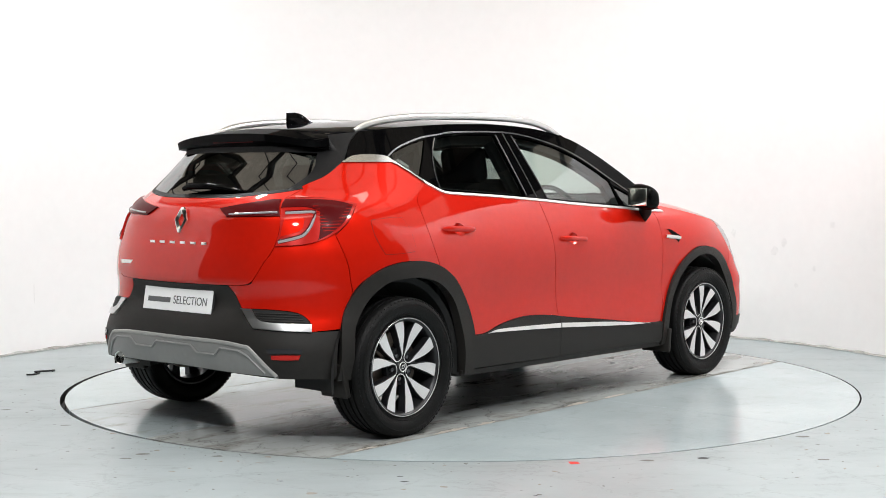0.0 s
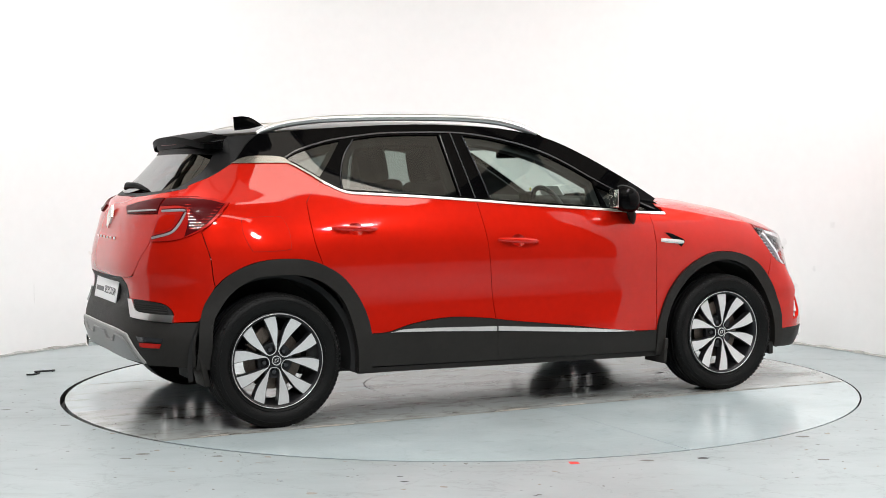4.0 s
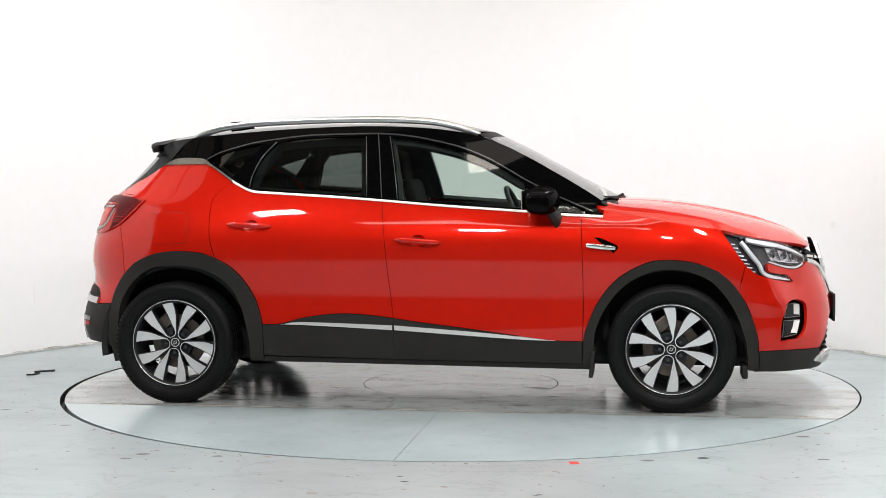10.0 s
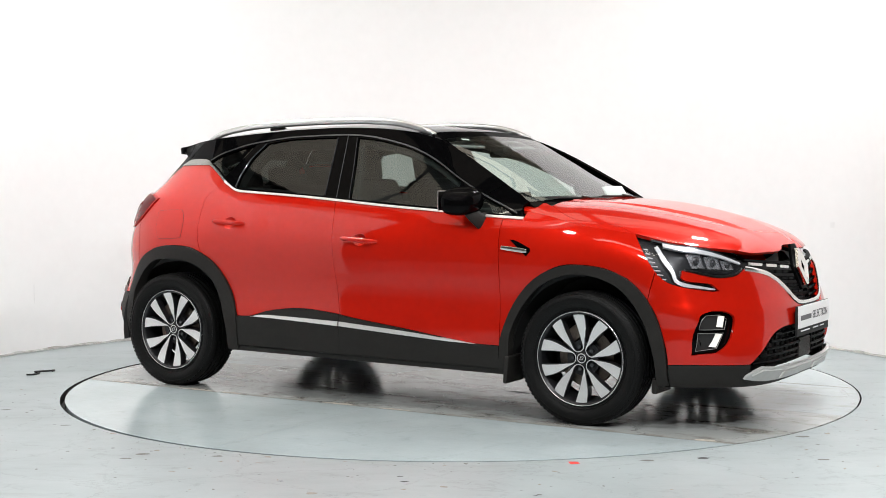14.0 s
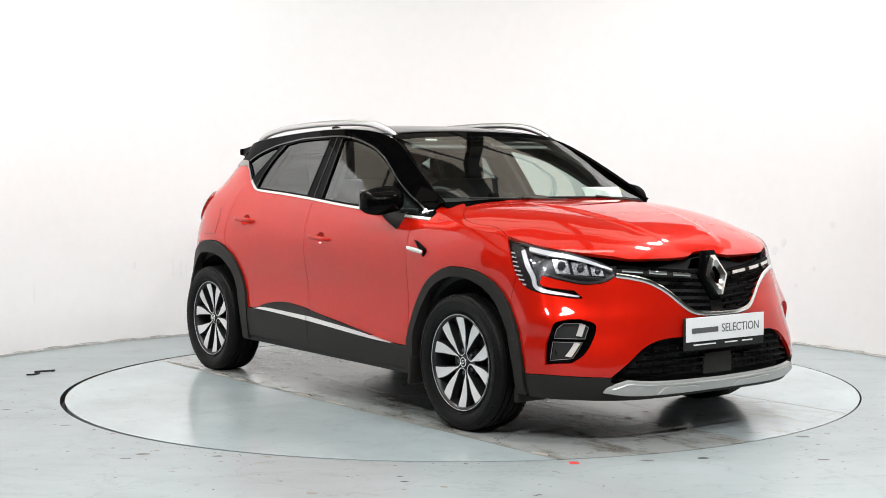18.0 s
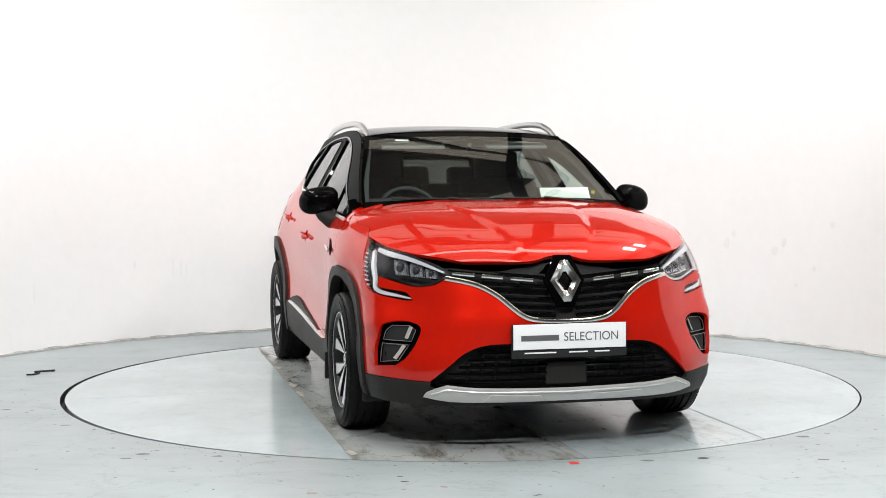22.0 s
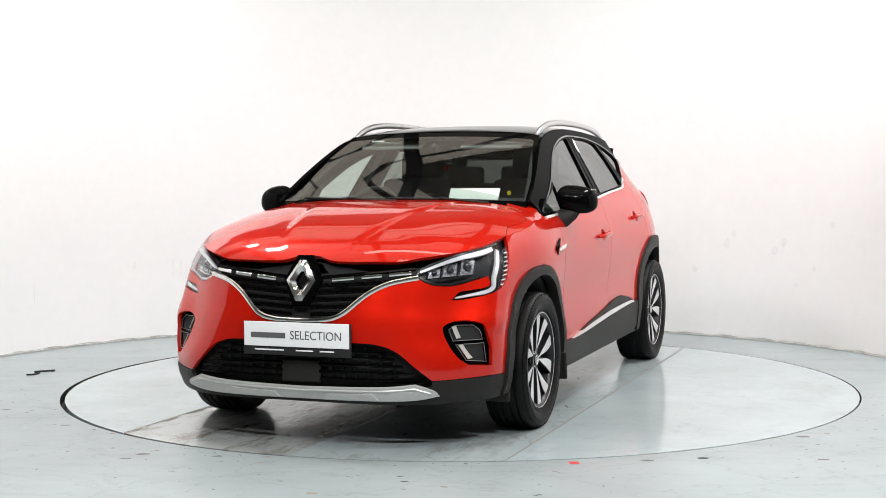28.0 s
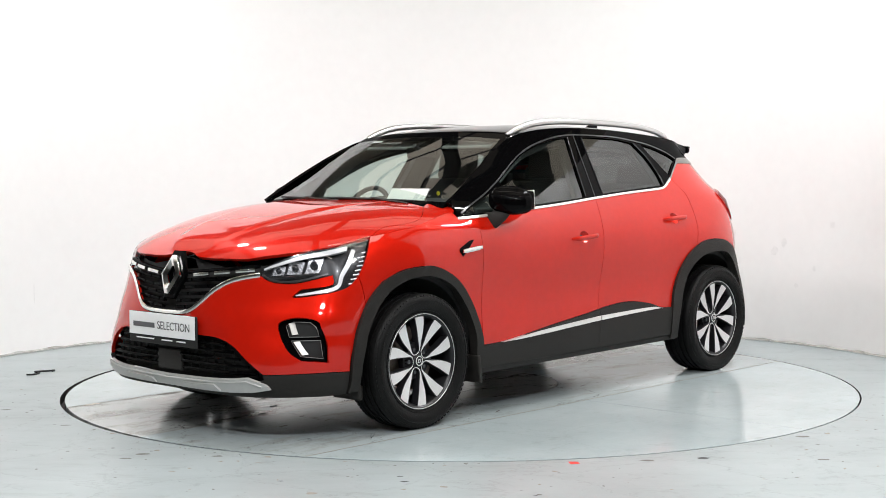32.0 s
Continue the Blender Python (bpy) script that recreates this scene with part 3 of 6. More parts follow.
def both(segs):
    """A symmetric outline from the segments of its right half, from top centre round to bottom centre."""
    return path(*segs, *[flip(s)[::-1] for s in segs[::-1]])


def mirror(loop):
    return np.asarray(loop) * np.array([-1, 1])


# edges of the panels: (x, z) on the flank
BELT = [(-1.03, 1.197), (-1.0, 1.18), (-0.912, 1.141), (-0.79, 1.130), (-0.49, 1.112), (-0.195, 1.090), (0.102, 1.065), (0.4, 1.044), (0.6, 1.030), (0.78, 1.014), (0.97, 1.004)]
B_SEAM = [(-0.195, 1.090), (-0.170, 0.897), (-0.145, 0.66), (-0.122, 0.470)]
DOOR_LOW = [(-0.829, 0.430), (-0.73, 0.434), (-0.61, 0.466), (-0.461, 0.487), (-0.342, 0.490), (-0.20, 0.479), (-0.122, 0.470)]
DOOR_LOW_F = [(-0.122, 0.470), (-0.016, 0.454), (0.279, 0.419), (0.515, 0.388), (0.72, 0.364), (0.868, 0.360)]
F_SEAM = [(0.868, 0.360), (0.873, 0.54), (0.867, 0.807), (0.858, 1.009)]
R_ARCH = [(-0.822, 0.243), (-0.829, 0.430), (-0.858, 0.545), (-0.916, 0.648), (-0.990, 0.729), (-1.079, 0.782), (-1.168, 0.810), (-1.273, 0.818), (-1.377, 0.812), (-1.468, 0.788),
          (-1.559, 0.738), (-1.636, 0.649), (-1.683, 0.529), (-1.705, 0.30)]
R_ARCH_IN = [(-0.897, 0.243), (-0.905, 0.366), (-0.947, 0.530), (-1.006, 0.634), (-1.109, 0.708), (-1.229, 0.738), (-1.349, 0.738), (-1.439, 0.723), (-1.530, 0.664), (-1.598, 0.574), (-1.625, 0.50), (-1.640, 0.30)]
F_ARCH = [(0.868, 0.225), (0.873, 0.363), (0.888, 0.428), (0.937, 0.545), (1.009, 0.648), (1.096, 0.721), (1.211, 0.773), (1.312, 0.782), (1.441, 0.767), (1.557, 0.720), (1.643, 0.642), (1.707, 0.531),
          (1.748, 0.400), (1.758, 0.225)]
F_ARCH_IN = [(0.925, 0.225), (0.928, 0.340), (0.940, 0.428), (0.995, 0.545), (1.096, 0.662), (1.211, 0.720), (1.312, 0.735), (1.413, 0.720), (1.528, 0.662), (1.630, 0.531), (1.688, 0.371), (1.704, 0.225)]
HOOD_LINE = [(1.045, 0.628), (1.082, 0.660), (1.15, 0.722), (1.225, 0.770), (1.29, 0.782), (1.35, 0.777), (1.45, 0.754)]
C_SEAM = [(-1.03, 1.197), (-1.117, 1.107), (-1.129, 1.047), (-1.119, 0.899), (-1.085, 0.785)]


def cut(pts, lo, hi):
    """The stretch of a list of points between two indices."""
    return pts[lo:hi] if lo <= hi else pts[lo:hi:-1]


def hood_edge(x):
    return lerp(x, [(0.9, 1.042), (1.0, 1.030), (1.12, 1.010), (1.225, 0.988), (1.4, 0.957), (1.555, 0.934), (1.7, 0.897), (1.85, 0.866), (1.95, 0.848), (2.05, 0.824), (2.12, 0.80)])


def hood(x, y):
    zc = lerp(x, [(0.9, 1.115), (1.04, 1.087), (1.2, 1.077), (1.37, 1.060), (1.53, 1.033), (1.69, 0.998), (1.85, 0.954), (2.0, 0.892), (2.05, 0.856), (2.09, 0.818), (2.12, 0.78)])
    ze = hood_edge(x)
    ye = np.maximum(flank(x, ze), 0.2)
    t = np.clip(np.abs(y) / ye, 0, 1.2)
    crease = 0.15 + 0.21 * np.clip((2.06 - x) / 0.95, 0, 1.2) ** 0.8
    k = np.clip((crease + 0.028 - np.abs(y)) / 0.056, 0, 1)
    e = np.clip((x - 1.02) / 0.8, 0, 1)
    fade = np.clip((2.07 - x) / 0.30, 0, 1) * (0.35 + 0.65 * e * e * (3 - 2 * e))
    rise = 0.012 * (k * k * (3 - 2 * k)) * fade
    p = np.clip((1.40 - x) / 0.45, 0, 1)
    p = 3.7 + 0.8 * p * p * (3 - 2 * p)
    return np.stack([x, y, zc - (zc - ze) * t**p + rise], -1)


ROOF_EDGE = [(-1.60, 1.392), (-1.5, 1.408), (-1.3, 1.430), (-1.0, 1.457), (-0.6, 1.481), (-0.208, 1.485), (0.095, 1.464), (0.277, 1.432), (0.397, 1.396), (0.548, 1.325)]


def roof(x, y):
    zc = lerp(x, [(-1.75, 1.405), (-1.66, 1.420), (-1.45, 1.455), (-1.25, 1.478), (-0.9, 1.505), (-0.5, 1.517), (-0.2, 1.512), (0.1, 1.492), (0.34, 1.458), (0.45, 1.41)])
    ze = lerp(x, [(-1.75, 1.37)] + ROOF_EDGE)
    t = np.clip(np.abs(y) / np.maximum(flank(np.maximum(x, -1.5), ze), 0.3), 0, 1.15)
    return np.stack([x, y, zc - (zc - ze) * t**2.4], -1)


def screen(y, z):
    """Windscreen: x from y and z."""
    xc = lerp(z, [(1.03, 1.15), (1.087, 1.044), (1.166, 0.882), (1.258, 0.719), (1.330, 0.589), (1.396, 0.458), (1.459, 0.328), (1.50, 0.24)])
    return np.stack([xc - 0.12 * (np.abs(y) / 0.7) ** 2.2, y, z], -1)


HL = nose((0.512, 0.785), (0.535, 0.812), (0.617, 0.854), (1.766, 0.897), (1.568, 0.935)), nose((1.568, 0.935), (1.645, 0.818), (1.700, 0.745), (1.765, 0.702), (0.70, 0.666), (0.648, 0.663)), \
    nose((0.648, 0.663), (0.672, 0.696)), nose((0.672, 0.696), (1.814, 0.718), (1.80, 0.764)), nose((1.80, 0.764), (0.653, 0.726), (0.579, 0.728)), nose((0.579, 0.728), (0.545, 0.742), (0.512, 0.765)), \
    nose((0.512, 0.765), (0.512, 0.785))
GRILLE_LOW = nose((0.0, 0.572), (0.12, 0.577), (0.206, 0.603), (0.306, 0.687), (0.381, 0.730), (0.45, 0.750), (0.512, 0.765))
GRILLE_TOP = nose((0.512, 0.785), (0.40, 0.800), (0.25, 0.797), (0.135, 0.788), (0.08, 0.815), (0.05, 0.845), (0.0, 0.852))
FOG = path(nose((1.895, 0.530), (1.903, 0.558), (1.935, 0.573), (0.660, 0.568), (0.627, 0.542), (0.649, 0.479), (0.69, 0.417), (0.734, 0.378)), nose((0.734, 0.378), (1.866, 0.367)), nose((1.866, 0.367), (1.872, 0.456), (1.895, 0.530)))
LOW_TOP = nose((0.0, 0.480), (0.282, 0.480), (0.383, 0.471), (0.458, 0.441), (0.53, 0.38), (0.602, 0.314))


def cup_loop(x, z):
    """Outline of the finger cup behind a door handle."""
    return np.array([(x + 0.042 * math.cos(a), z + 0.032 * math.sin(a)) for a in np.linspace(0, 2 * math.pi, 24, endpoint=False)])


def door_handle(door, s, xa, xb, za, zb, cx, cz):
    """A bar handle over a hollow cup."""
    def bowl(u, v):
        a, r = 2 * math.pi * u, 1.04 * v
        x, z = cx + 0.042 * r * math.cos(a), cz + 0.032 * r * math.sin(a)
        return (x, s * (float(flank(x, z)) - 0.026 * (1 - min(r, 1) ** 2) - 0.001), z)
    bm = grid(bowl, 24, 6)
    bmesh.ops.remove_doubles(bm, verts=bm.verts, dist=1e-5)
    part("handle_cup", bm, RED, door)
    pts, tp = [], []
    for t in np.linspace(0, 1, 15):
        x, z = xa + (xb - xa) * t, za + (zb - za) * t
        lift = 0.024 * min(1, 6 * t, 6 * (1 - t)) + 0.004
        pts.append((x, s * (float(flank(x, z)) + lift), z))
        tp.append(0.55 + 0.45 * min(1, 8 * t, 8 * (1 - t)))
    part("handle", tube(pts, 0.008, 0.0125, seg=12, taper=tp), RED, door, "red door handle")



def build_body(car):
    grille_hole = path(GRILLE_TOP[::-1], flip(GRILLE_TOP), flip(GRILLE_LOW)[::-1], GRILLE_LOW)
    hl = path(*HL)
    # -- nose --
    seam = nose((1.690, 0.758), (1.655, 0.622))
    lower = nose((1.757, 0.318), (0.80, 0.322), (0.70, 0.317), (0.602, 0.314))
    right = [GRILLE_LOW, [GRILLE_LOW[-1]] + HL[5][1::-1][:1], HL[5][::-1], HL[4][::-1], HL[3][::-1], HL[2][::-1], HL[1][::-1][:4], [HL[1][-4], seam[0]], seam,
             [seam[-1]] + nose((1.707, 0.531), (1.748, 0.40), (1.757, 0.318)), lower, LOW_TOP[::-1]]
    right[1] = [GRILLE_LOW[-1], HL[5][-1]]
    panel("front_bumper", RED, car, NOSE, both(right), holes=[FOG, mirror(FOG)], step=0.03, label="glossy red painted bumper skin")
    for s in (-1, 1):
        m = (lambda q: q) if s < 0 else mirror
        panel("fog_surround", BLACK, car, NOSE, m(FOG), step=0.03, off=-0.03, gap=-0.004, skirt=0.0, label="glossy black fog lamp recess")
        panel("lamp_housing", LAMP_BLACK, car, NOSE, m(hl), step=0.03, off=-0.035, gap=-0.004, skirt=0.0)
        panel("headlight_lens", LENS, car, NOSE, m(hl), step=0.03, off=0.001, gap=0.002, skirt=0.03, label="clear headlight lens")
    panel("grille_backing", DARK, car, NOSE, grille_hole, step=0.04, off=-0.05, gap=-0.004, skirt=0, label="black honeycomb grille backing")
    low = both([LOW_TOP, nose((0.602, 0.314), (0.56, 0.285), (0.0, 0.275))])
    panel("intake_backing", DARK, car, NOSE, low, step=0.04, off=-0.05, gap=-0.004, skirt=0)
    lip = nose((1.757, 0.318), (0.80, 0.322), (0.70, 0.317), (0.602, 0.314)), nose((0.602, 0.314), (0.57, 0.28), (0.3, 0.262), (0.0, 0.262)), nose((0.0, 0.262), (0.0, 0.205)), \
        nose((0.0, 0.205), (0.5, 0.205), (0.80, 0.212), (1.757, 0.215)), nose((1.757, 0.215), (1.757, 0.318))
    for s in (-1, 1):
        panel("front_lip", CLAD, car, NOSE, path(*lip) if s < 0 else mirror(path(*lip)), step=0.04, off=0.004, label="grained black plastic lower lip")
    skid = nose((0.0, 0.279), (0.25, 0.284), (0.42, 0.291), (0.535, 0.303)), nose((0.535, 0.303), (0.608, 0.274), (0.622, 0.250)), nose((0.622, 0.250), (0.50, 0.232), (0.25, 0.226), (0.0, 0.226))
    plate = panel("front_skid_plate", SKID, car, NOSE, both(skid), step=0.03, off=0.016, label="silver skid plate")
    pad = path(nose((0.125, 0.258), (0.345, 0.266)), nose((0.345, 0.266), (0.375, 0.236)), nose((0.375, 0.236), (0.105, 0.232)), nose((0.105, 0.232), (0.125, 0.258)))
    for q in (pad, mirror(pad)):
        panel("skid_pad", SKID, plate, NOSE, q, step=0.03, off=0.024, skirt=0.010)
    # -- bonnet --
    rim = lambda x: -float(flank(x, hood_edge(x)))
    edge = [(x, -y) for x, y in HOOD_LINE] + [(1.56, rim(1.56) + 0.004)]
    fx = [1.56, 1.66, 1.76, 1.85, 1.92, 1.97]
    front = [(x, -float(flank(x, hood_edge(x))) + 0.004 + 0.03 * (x - 1.56)) for x in fx] + [(2.032, -0.42), (2.066, -0.26), (2.074, -0.15)]
    notch = [(2.074, -0.15), (2.068, -0.10), (2.054, -0.055), (2.050, 0.0)]
    cowl = [(1.045, 0.0), (1.04, -0.3), (1.036, -0.50), edge[0]]
    flipy = lambda q: [(a, -b) for a, b in q[::-1]]
    loop = path(cowl, edge[:2], edge[1:], front, notch, flipy(notch), flipy(front), flipy(edge[1:]), flipy(edge[:2]), flipy(cowl))
    panel("bonnet", RED, car, hood, loop, step=0.017, label="glossy red bonnet with two raised creases")
    # top of each fender, between the bonnet's shut line and the flank
    wing = path(edge[:2], edge[1:], [edge[-1], (1.555, rim(1.555))], [(x, rim(x)) for x in np.linspace(1.555, 0.97, 16)], [(0.97, rim(0.97)), (0.945, -0.745), (0.93, -0.71)], [(0.93, -0.71), (0.94, -0.68), (0.985, -0.60), edge[0]])
    for q in (wing, wing * np.array([1, -1])):
        panel("fender_top", RED, car, hood, q, step=0.03, gap=0.001)
    # -- flanks --
    for s in (-1, 1):
        S = side(s)
        fender = path(F_SEAM, [(0.858, 1.009), (0.97, 1.004)], [(x, float(hood_edge(x)) + 0.001) for x in np.linspace(0.97, 1.555, 14)], [(1.555, 0.936), (1.568, 0.935)], [(1.568, 0.935), (1.645, 0.818), (1.690, 0.758)],
                      [(1.690, 0.758), (1.655, 0.622)], F_ARCH[10:0:-1][1:])
        panel("front_fender", RED, car, S, fender, step=0.03)
        fd = path(B_SEAM, DOOR_LOW_F, F_SEAM, [(0.858, 1.009)] + BELT[9:4:-1])
        door_f = panel("front_door", RED, car, S, fd, holes=[cup_loop(0.012, 0.876)], step=0.035)
        door_handle(door_f, s, -0.110, 0.128, 0.884, 0.868, 0.012, 0.876)
        rd = path(C_SEAM, [(-1.085, 0.785), (-0.990, 0.729), (-0.916, 0.648), (-0.858, 0.545), (-0.829, 0.430)], DOOR_LOW, B_SEAM[::-1], BELT[5::-1])
        door_r = panel("rear_door", RED, car, S, rd, holes=[cup_loop(-0.895, 0.953)], step=0.035)
        door_handle(door_r, s, -1.022, -0.784, 0.962, 0.952, -0.895, 0.953)
        panel("door_cladding", CLAD, door_f, S, path(DOOR_LOW_F, [(0.868, 0.36), (0.868, 0.245)], [(0.868, 0.245), (-0.113, 0.255)], [(-0.113, 0.255), (-0.122, 0.470)]), step=0.05, off=0.010)
        panel("door_cladding", CLAD, door_r, S, path(DOOR_LOW, [(-0.122, 0.470), (-0.113, 0.255)], [(-0.113, 0.255), (-0.822, 0.265)], [(-0.822, 0.265), (-0.829, 0.430)]), step=0.05, off=0.010)
        panel("sill", CLAD, car, S, path([(-0.90, 0.262), (0.92, 0.243)], [(0.92, 0.243), (0.92, 0.213)], [(0.92, 0.213), (-0.90, 0.232)], [(-0.90, 0.232), (-0.90, 0.262)]), step=0.06, off=0.002)
        panel("door_strip", STRIP, door_r, S, path([(-0.724, 0.432), (-0.60, 0.446), (-0.125, 0.434)], [(-0.125, 0.434), (-0.125, 0.407)], [(-0.125, 0.407), (-0.50, 0.424), (-0.724, 0.431)]), step=0.03, off=0.017, skirt=0.02, label="bright chrome strip on the door")
        panel("door_strip", STRIP, door_f, S, path([(-0.115, 0.434), (0.30, 0.406), (0.55, 0.384), (0.73, 0.363)], [(0.73, 0.363), (0.5, 0.370), (-0.115, 0.407)], [(-0.115, 0.407), (-0.115, 0.434)]), step=0.03, off=0.017, skirt=0.02, label="bright chrome strip on the door")
        for arch, inn in ((R_ARCH, R_ARCH_IN), (F_ARCH, F_ARCH_IN)):
            panel("arch_cladding", CLAD, car, S, path(arch, [arch[-1], inn[-1]], inn[::-1], [inn[0], arch[0]]), step=0.035, off=0.016, skirt=0.05, label="grained black wheel-arch cladding")
        # upper frame with the windows let in
        f_ = lambda x, z, o, s=s: (float(x), s * (float(flank(x, z)) + o), float(z))
        up = path([(0.97, 1.006), (0.935, 1.055), (0.965, 1.082)], [(0.965, 1.082), (0.849, 1.155), (0.698, 1.243)] + ROOF_EDGE[::-1][0:8], [(-1.3, 1.430), (-1.36, 1.385), (-1.44, 1.289)],
                  [(-1.44, 1.289), (-1.375, 1.310), (-1.225, 1.312), (-1.166, 1.283), (-1.092, 1.239), (-1.03, 1.199)], BELT)
        dp = path([(-1.302, 1.429), (-1.40, 1.420), (-1.5, 1.408)], [(-1.5, 1.408), (-1.475, 1.33), (-1.45, 1.283)], [(-1.45, 1.283), (-1.44, 1.289)], [(-1.44, 1.289), (-1.36, 1.385), (-1.302, 1.429)])
        panel("rear_pillar", MATT_BLACK, car, S, dp, step=0.03, gap=0.001, label="textured black rear pillar")
        fw = path([(-0.105, 1.092), (-0.135, 1.25), (-0.178, 1.428)], [(-0.178, 1.428), (-0.025, 1.410), (0.156, 1.370), (0.277, 1.330), (0.397, 1.275), (0.555, 1.185)],
                  [(0.555, 1.185), (0.575, 1.044)], [(0.575, 1.044), (0.4, 1.056), (0.1, 1.077), (-0.105, 1.092)])
        qw = path([(0.56, 1.160), (0.72, 1.100), (0.83, 1.055), (0.92, 1.015)], [(0.92, 1.015), (0.78, 1.024), (0.605, 1.040)], [(0.605, 1.040), (0.56, 1.160)])
        rw = path([(-0.285, 1.108), (-0.30, 1.25), (-0.322, 1.432)], [(-0.322, 1.432), (-0.51, 1.430), (-0.663, 1.423), (-0.805, 1.404)], [(-0.805, 1.404), (-0.875, 1.32), (-0.915, 1.22), (-0.922, 1.152)],
                  [(-0.922, 1.152), (-0.79, 1.142), (-0.49, 1.122), (-0.285, 1.108)])
        cw = path([(-0.885, 1.398), (-1.0, 1.374), (-1.12, 1.338), (-1.195, 1.303)], [(-1.195, 1.303), (-1.14, 1.280), (-1.035, 1.212)], [(-1.035, 1.212), (-0.96, 1.30), (-0.885, 1.398)])
        panel("window_frame", BLACK, car, S, up, holes=[fw, qw, rw, cw], step=0.035, off=0.0, label="gloss black pillars and roof side")
        panel("inner_frame", TRIM, car, S, up, holes=[shrink(resample(fw, 0.04), 0.018), shrink(resample(rw, 0.04), 0.030), shrink(resample(cw, 0.03), 0.024)], step=0.05, off=-0.045, gap=0.02, skirt=0.03, label="dark inner window frame trim")
        for nm, loop, g in (("door_window", fw, GLASS_SIDE), ("quarter_window", qw, GLASS_SIDE), ("door_window", rw, GLASS_TINT), ("quarter_window", cw, GLASS_TINT)):
            panel(nm, g, car, S, loop, step=0.06, off=-0.008, gap=-0.004, skirt=0)
        low_edge = [(x, z - 0.011) for x, z in BELT[2:]]
        belt = path(BELT[::-1], [(-1.03, 1.197), (-1.024, 1.180)], [(-1.024, 1.180), (-0.99, 1.163)] + low_edge, [(0.97, 0.993), (0.97, 1.004)])
        plate = path([(-1.03, 1.197), (-1.092, 1.238), (-1.166, 1.282), (-1.225, 1.313), (-1.375, 1.313), (-1.458, 1.279)], [(-1.458, 1.279), (-1.30, 1.281), (-1.19, 1.281)],
                     [(-1.19, 1.281), (-1.150, 1.262), (-1.085, 1.222), (-1.024, 1.180)], [(-1.024, 1.180), (-1.03, 1.197)])
        panel("pillar_plate", DIM_CHROME, car, S, plate, step=0.03, off=0.006, gap=0.0, skirt=0.01, label="chrome plate at the rear pillar, darker reflection in its colour")
        panel("belt_trim", STRIP, car, S, belt, step=0.03, off=0.006, gap=0.0, skirt=0.01, label="chrome window-line trim")
        seam_ = [(-0.197, 1.098), (-0.212, 1.20), (-0.232, 1.33), (-0.250, 1.442)]
        part("door_gap", tube([f_(x, z, 0.001) for x, z in seam_], 0.003, 0.004, seg=6), TRIM, car, "dark gap between the door frames")
        for line in ([(-0.112, 1.096), (-0.142, 1.25), (-0.184, 1.428)], [(-0.279, 1.110), (-0.294, 1.25), (-0.315, 1.430)], [(-0.929, 1.156), (-0.922, 1.22), (-0.882, 1.32), (-0.812, 1.404)]):
            part("window_seal", tube([f_(x, z, 0.002) for x, z in curve(line, 4)], 0.003, 0.004, seg=6), LAMP_GREY, car, "grey rubber window seal")
        top = [(-1.195, 1.306), (-1.12, 1.344), (-1.0, 1.380), (-0.885, 1.404), (-0.663, 1.431), (-0.51, 1.437), (-0.32, 1.440), (-0.178, 1.436), (-0.025, 1.417), (0.156, 1.377), (0.277, 1.337), (0.397, 1.282), (0.56, 1.189), (0.72, 1.108), (0.92, 1.02)]
        panel("window_trim", LAMP_GREY, car, S, path(top, [(x, z + 0.008) for x, z in top[::-1]]), step=0.03, off=0.004, gap=0, skirt=0.006)
        # quarter panel, on the tail's surface
        m = (lambda q: q) if s < 0 else mirror
        q = path(tail(*C_SEAM), tail((-1.085, 0.785), (-1.168, 0.810), (-1.273, 0.818), (-1.377, 0.812), (-1.468, 0.788), (-1.559, 0.738), (-1.61, 0.69)),
                 tail((-1.61, 0.69), (-1.625, 0.82), (-1.655, 0.952)), tail((-1.655, 0.952), (-1.577, 1.016), (-1.512, 1.086)), tail((-1.512, 1.086), (-1.64, 1.12), (0.533, 1.118)), tail((0.533, 1.118), (0.56, 1.160)),
                 tail((0.56, 1.160), (0.55, 1.176), (-1.552, 1.222), (-1.455, 1.282)), tail((-1.455, 1.282), (-1.30, 1.285), (-1.19, 1.285)), tail((-1.19, 1.285), (-1.150, 1.266), (-1.085, 1.226), (-1.03, 1.197)))
        panel("quarter_panel", RED, car, TAIL, m(q), step=0.03)
    # -- roof --
    xs = [x for x in np.linspace(-1.44, 0.38, 30)]
    edge = [(x, -float(flank(x, float(lerp(x, ROOF_EDGE)))) + 0.002) for x in xs]
    fr = [(edge[-1][0], edge[-1][1]), (0.27, -0.50), (0.315, -0.25), (0.328, 0.0)]
    re = [(-1.475, 0.0), (-1.47, -0.3), (edge[0][0], edge[0][1])]
    panel("roof_panel", ROOF_BLACK, car, roof, path(re, edge, fr, flipy(fr), flipy(edge), flipy(re)), step=0.06, gap=0.001, label="gloss black roof")
    # -- windscreen --
    ws = [(0.0, 1.082), (-0.35, 1.078), (-0.66, 1.072)], [(-0.66, 1.072), (-0.60, 1.22), (-0.53, 1.42)], [(-0.53, 1.42), (-0.40, 1.440), (-0.2, 1.448), (0.0, 1.452)]
    inner = [(0.0, 1.100), (-0.35, 1.096), (-0.680, 1.082)], [(-0.680, 1.082), (-0.635, 1.23), (-0.548, 1.408)], [(-0.548, 1.408), (-0.40, 1.420), (-0.2, 1.428), (0.0, 1.430)]
    sym = lambda segs: path(*segs, *[flip(q)[::-1] for q in segs[::-1]])
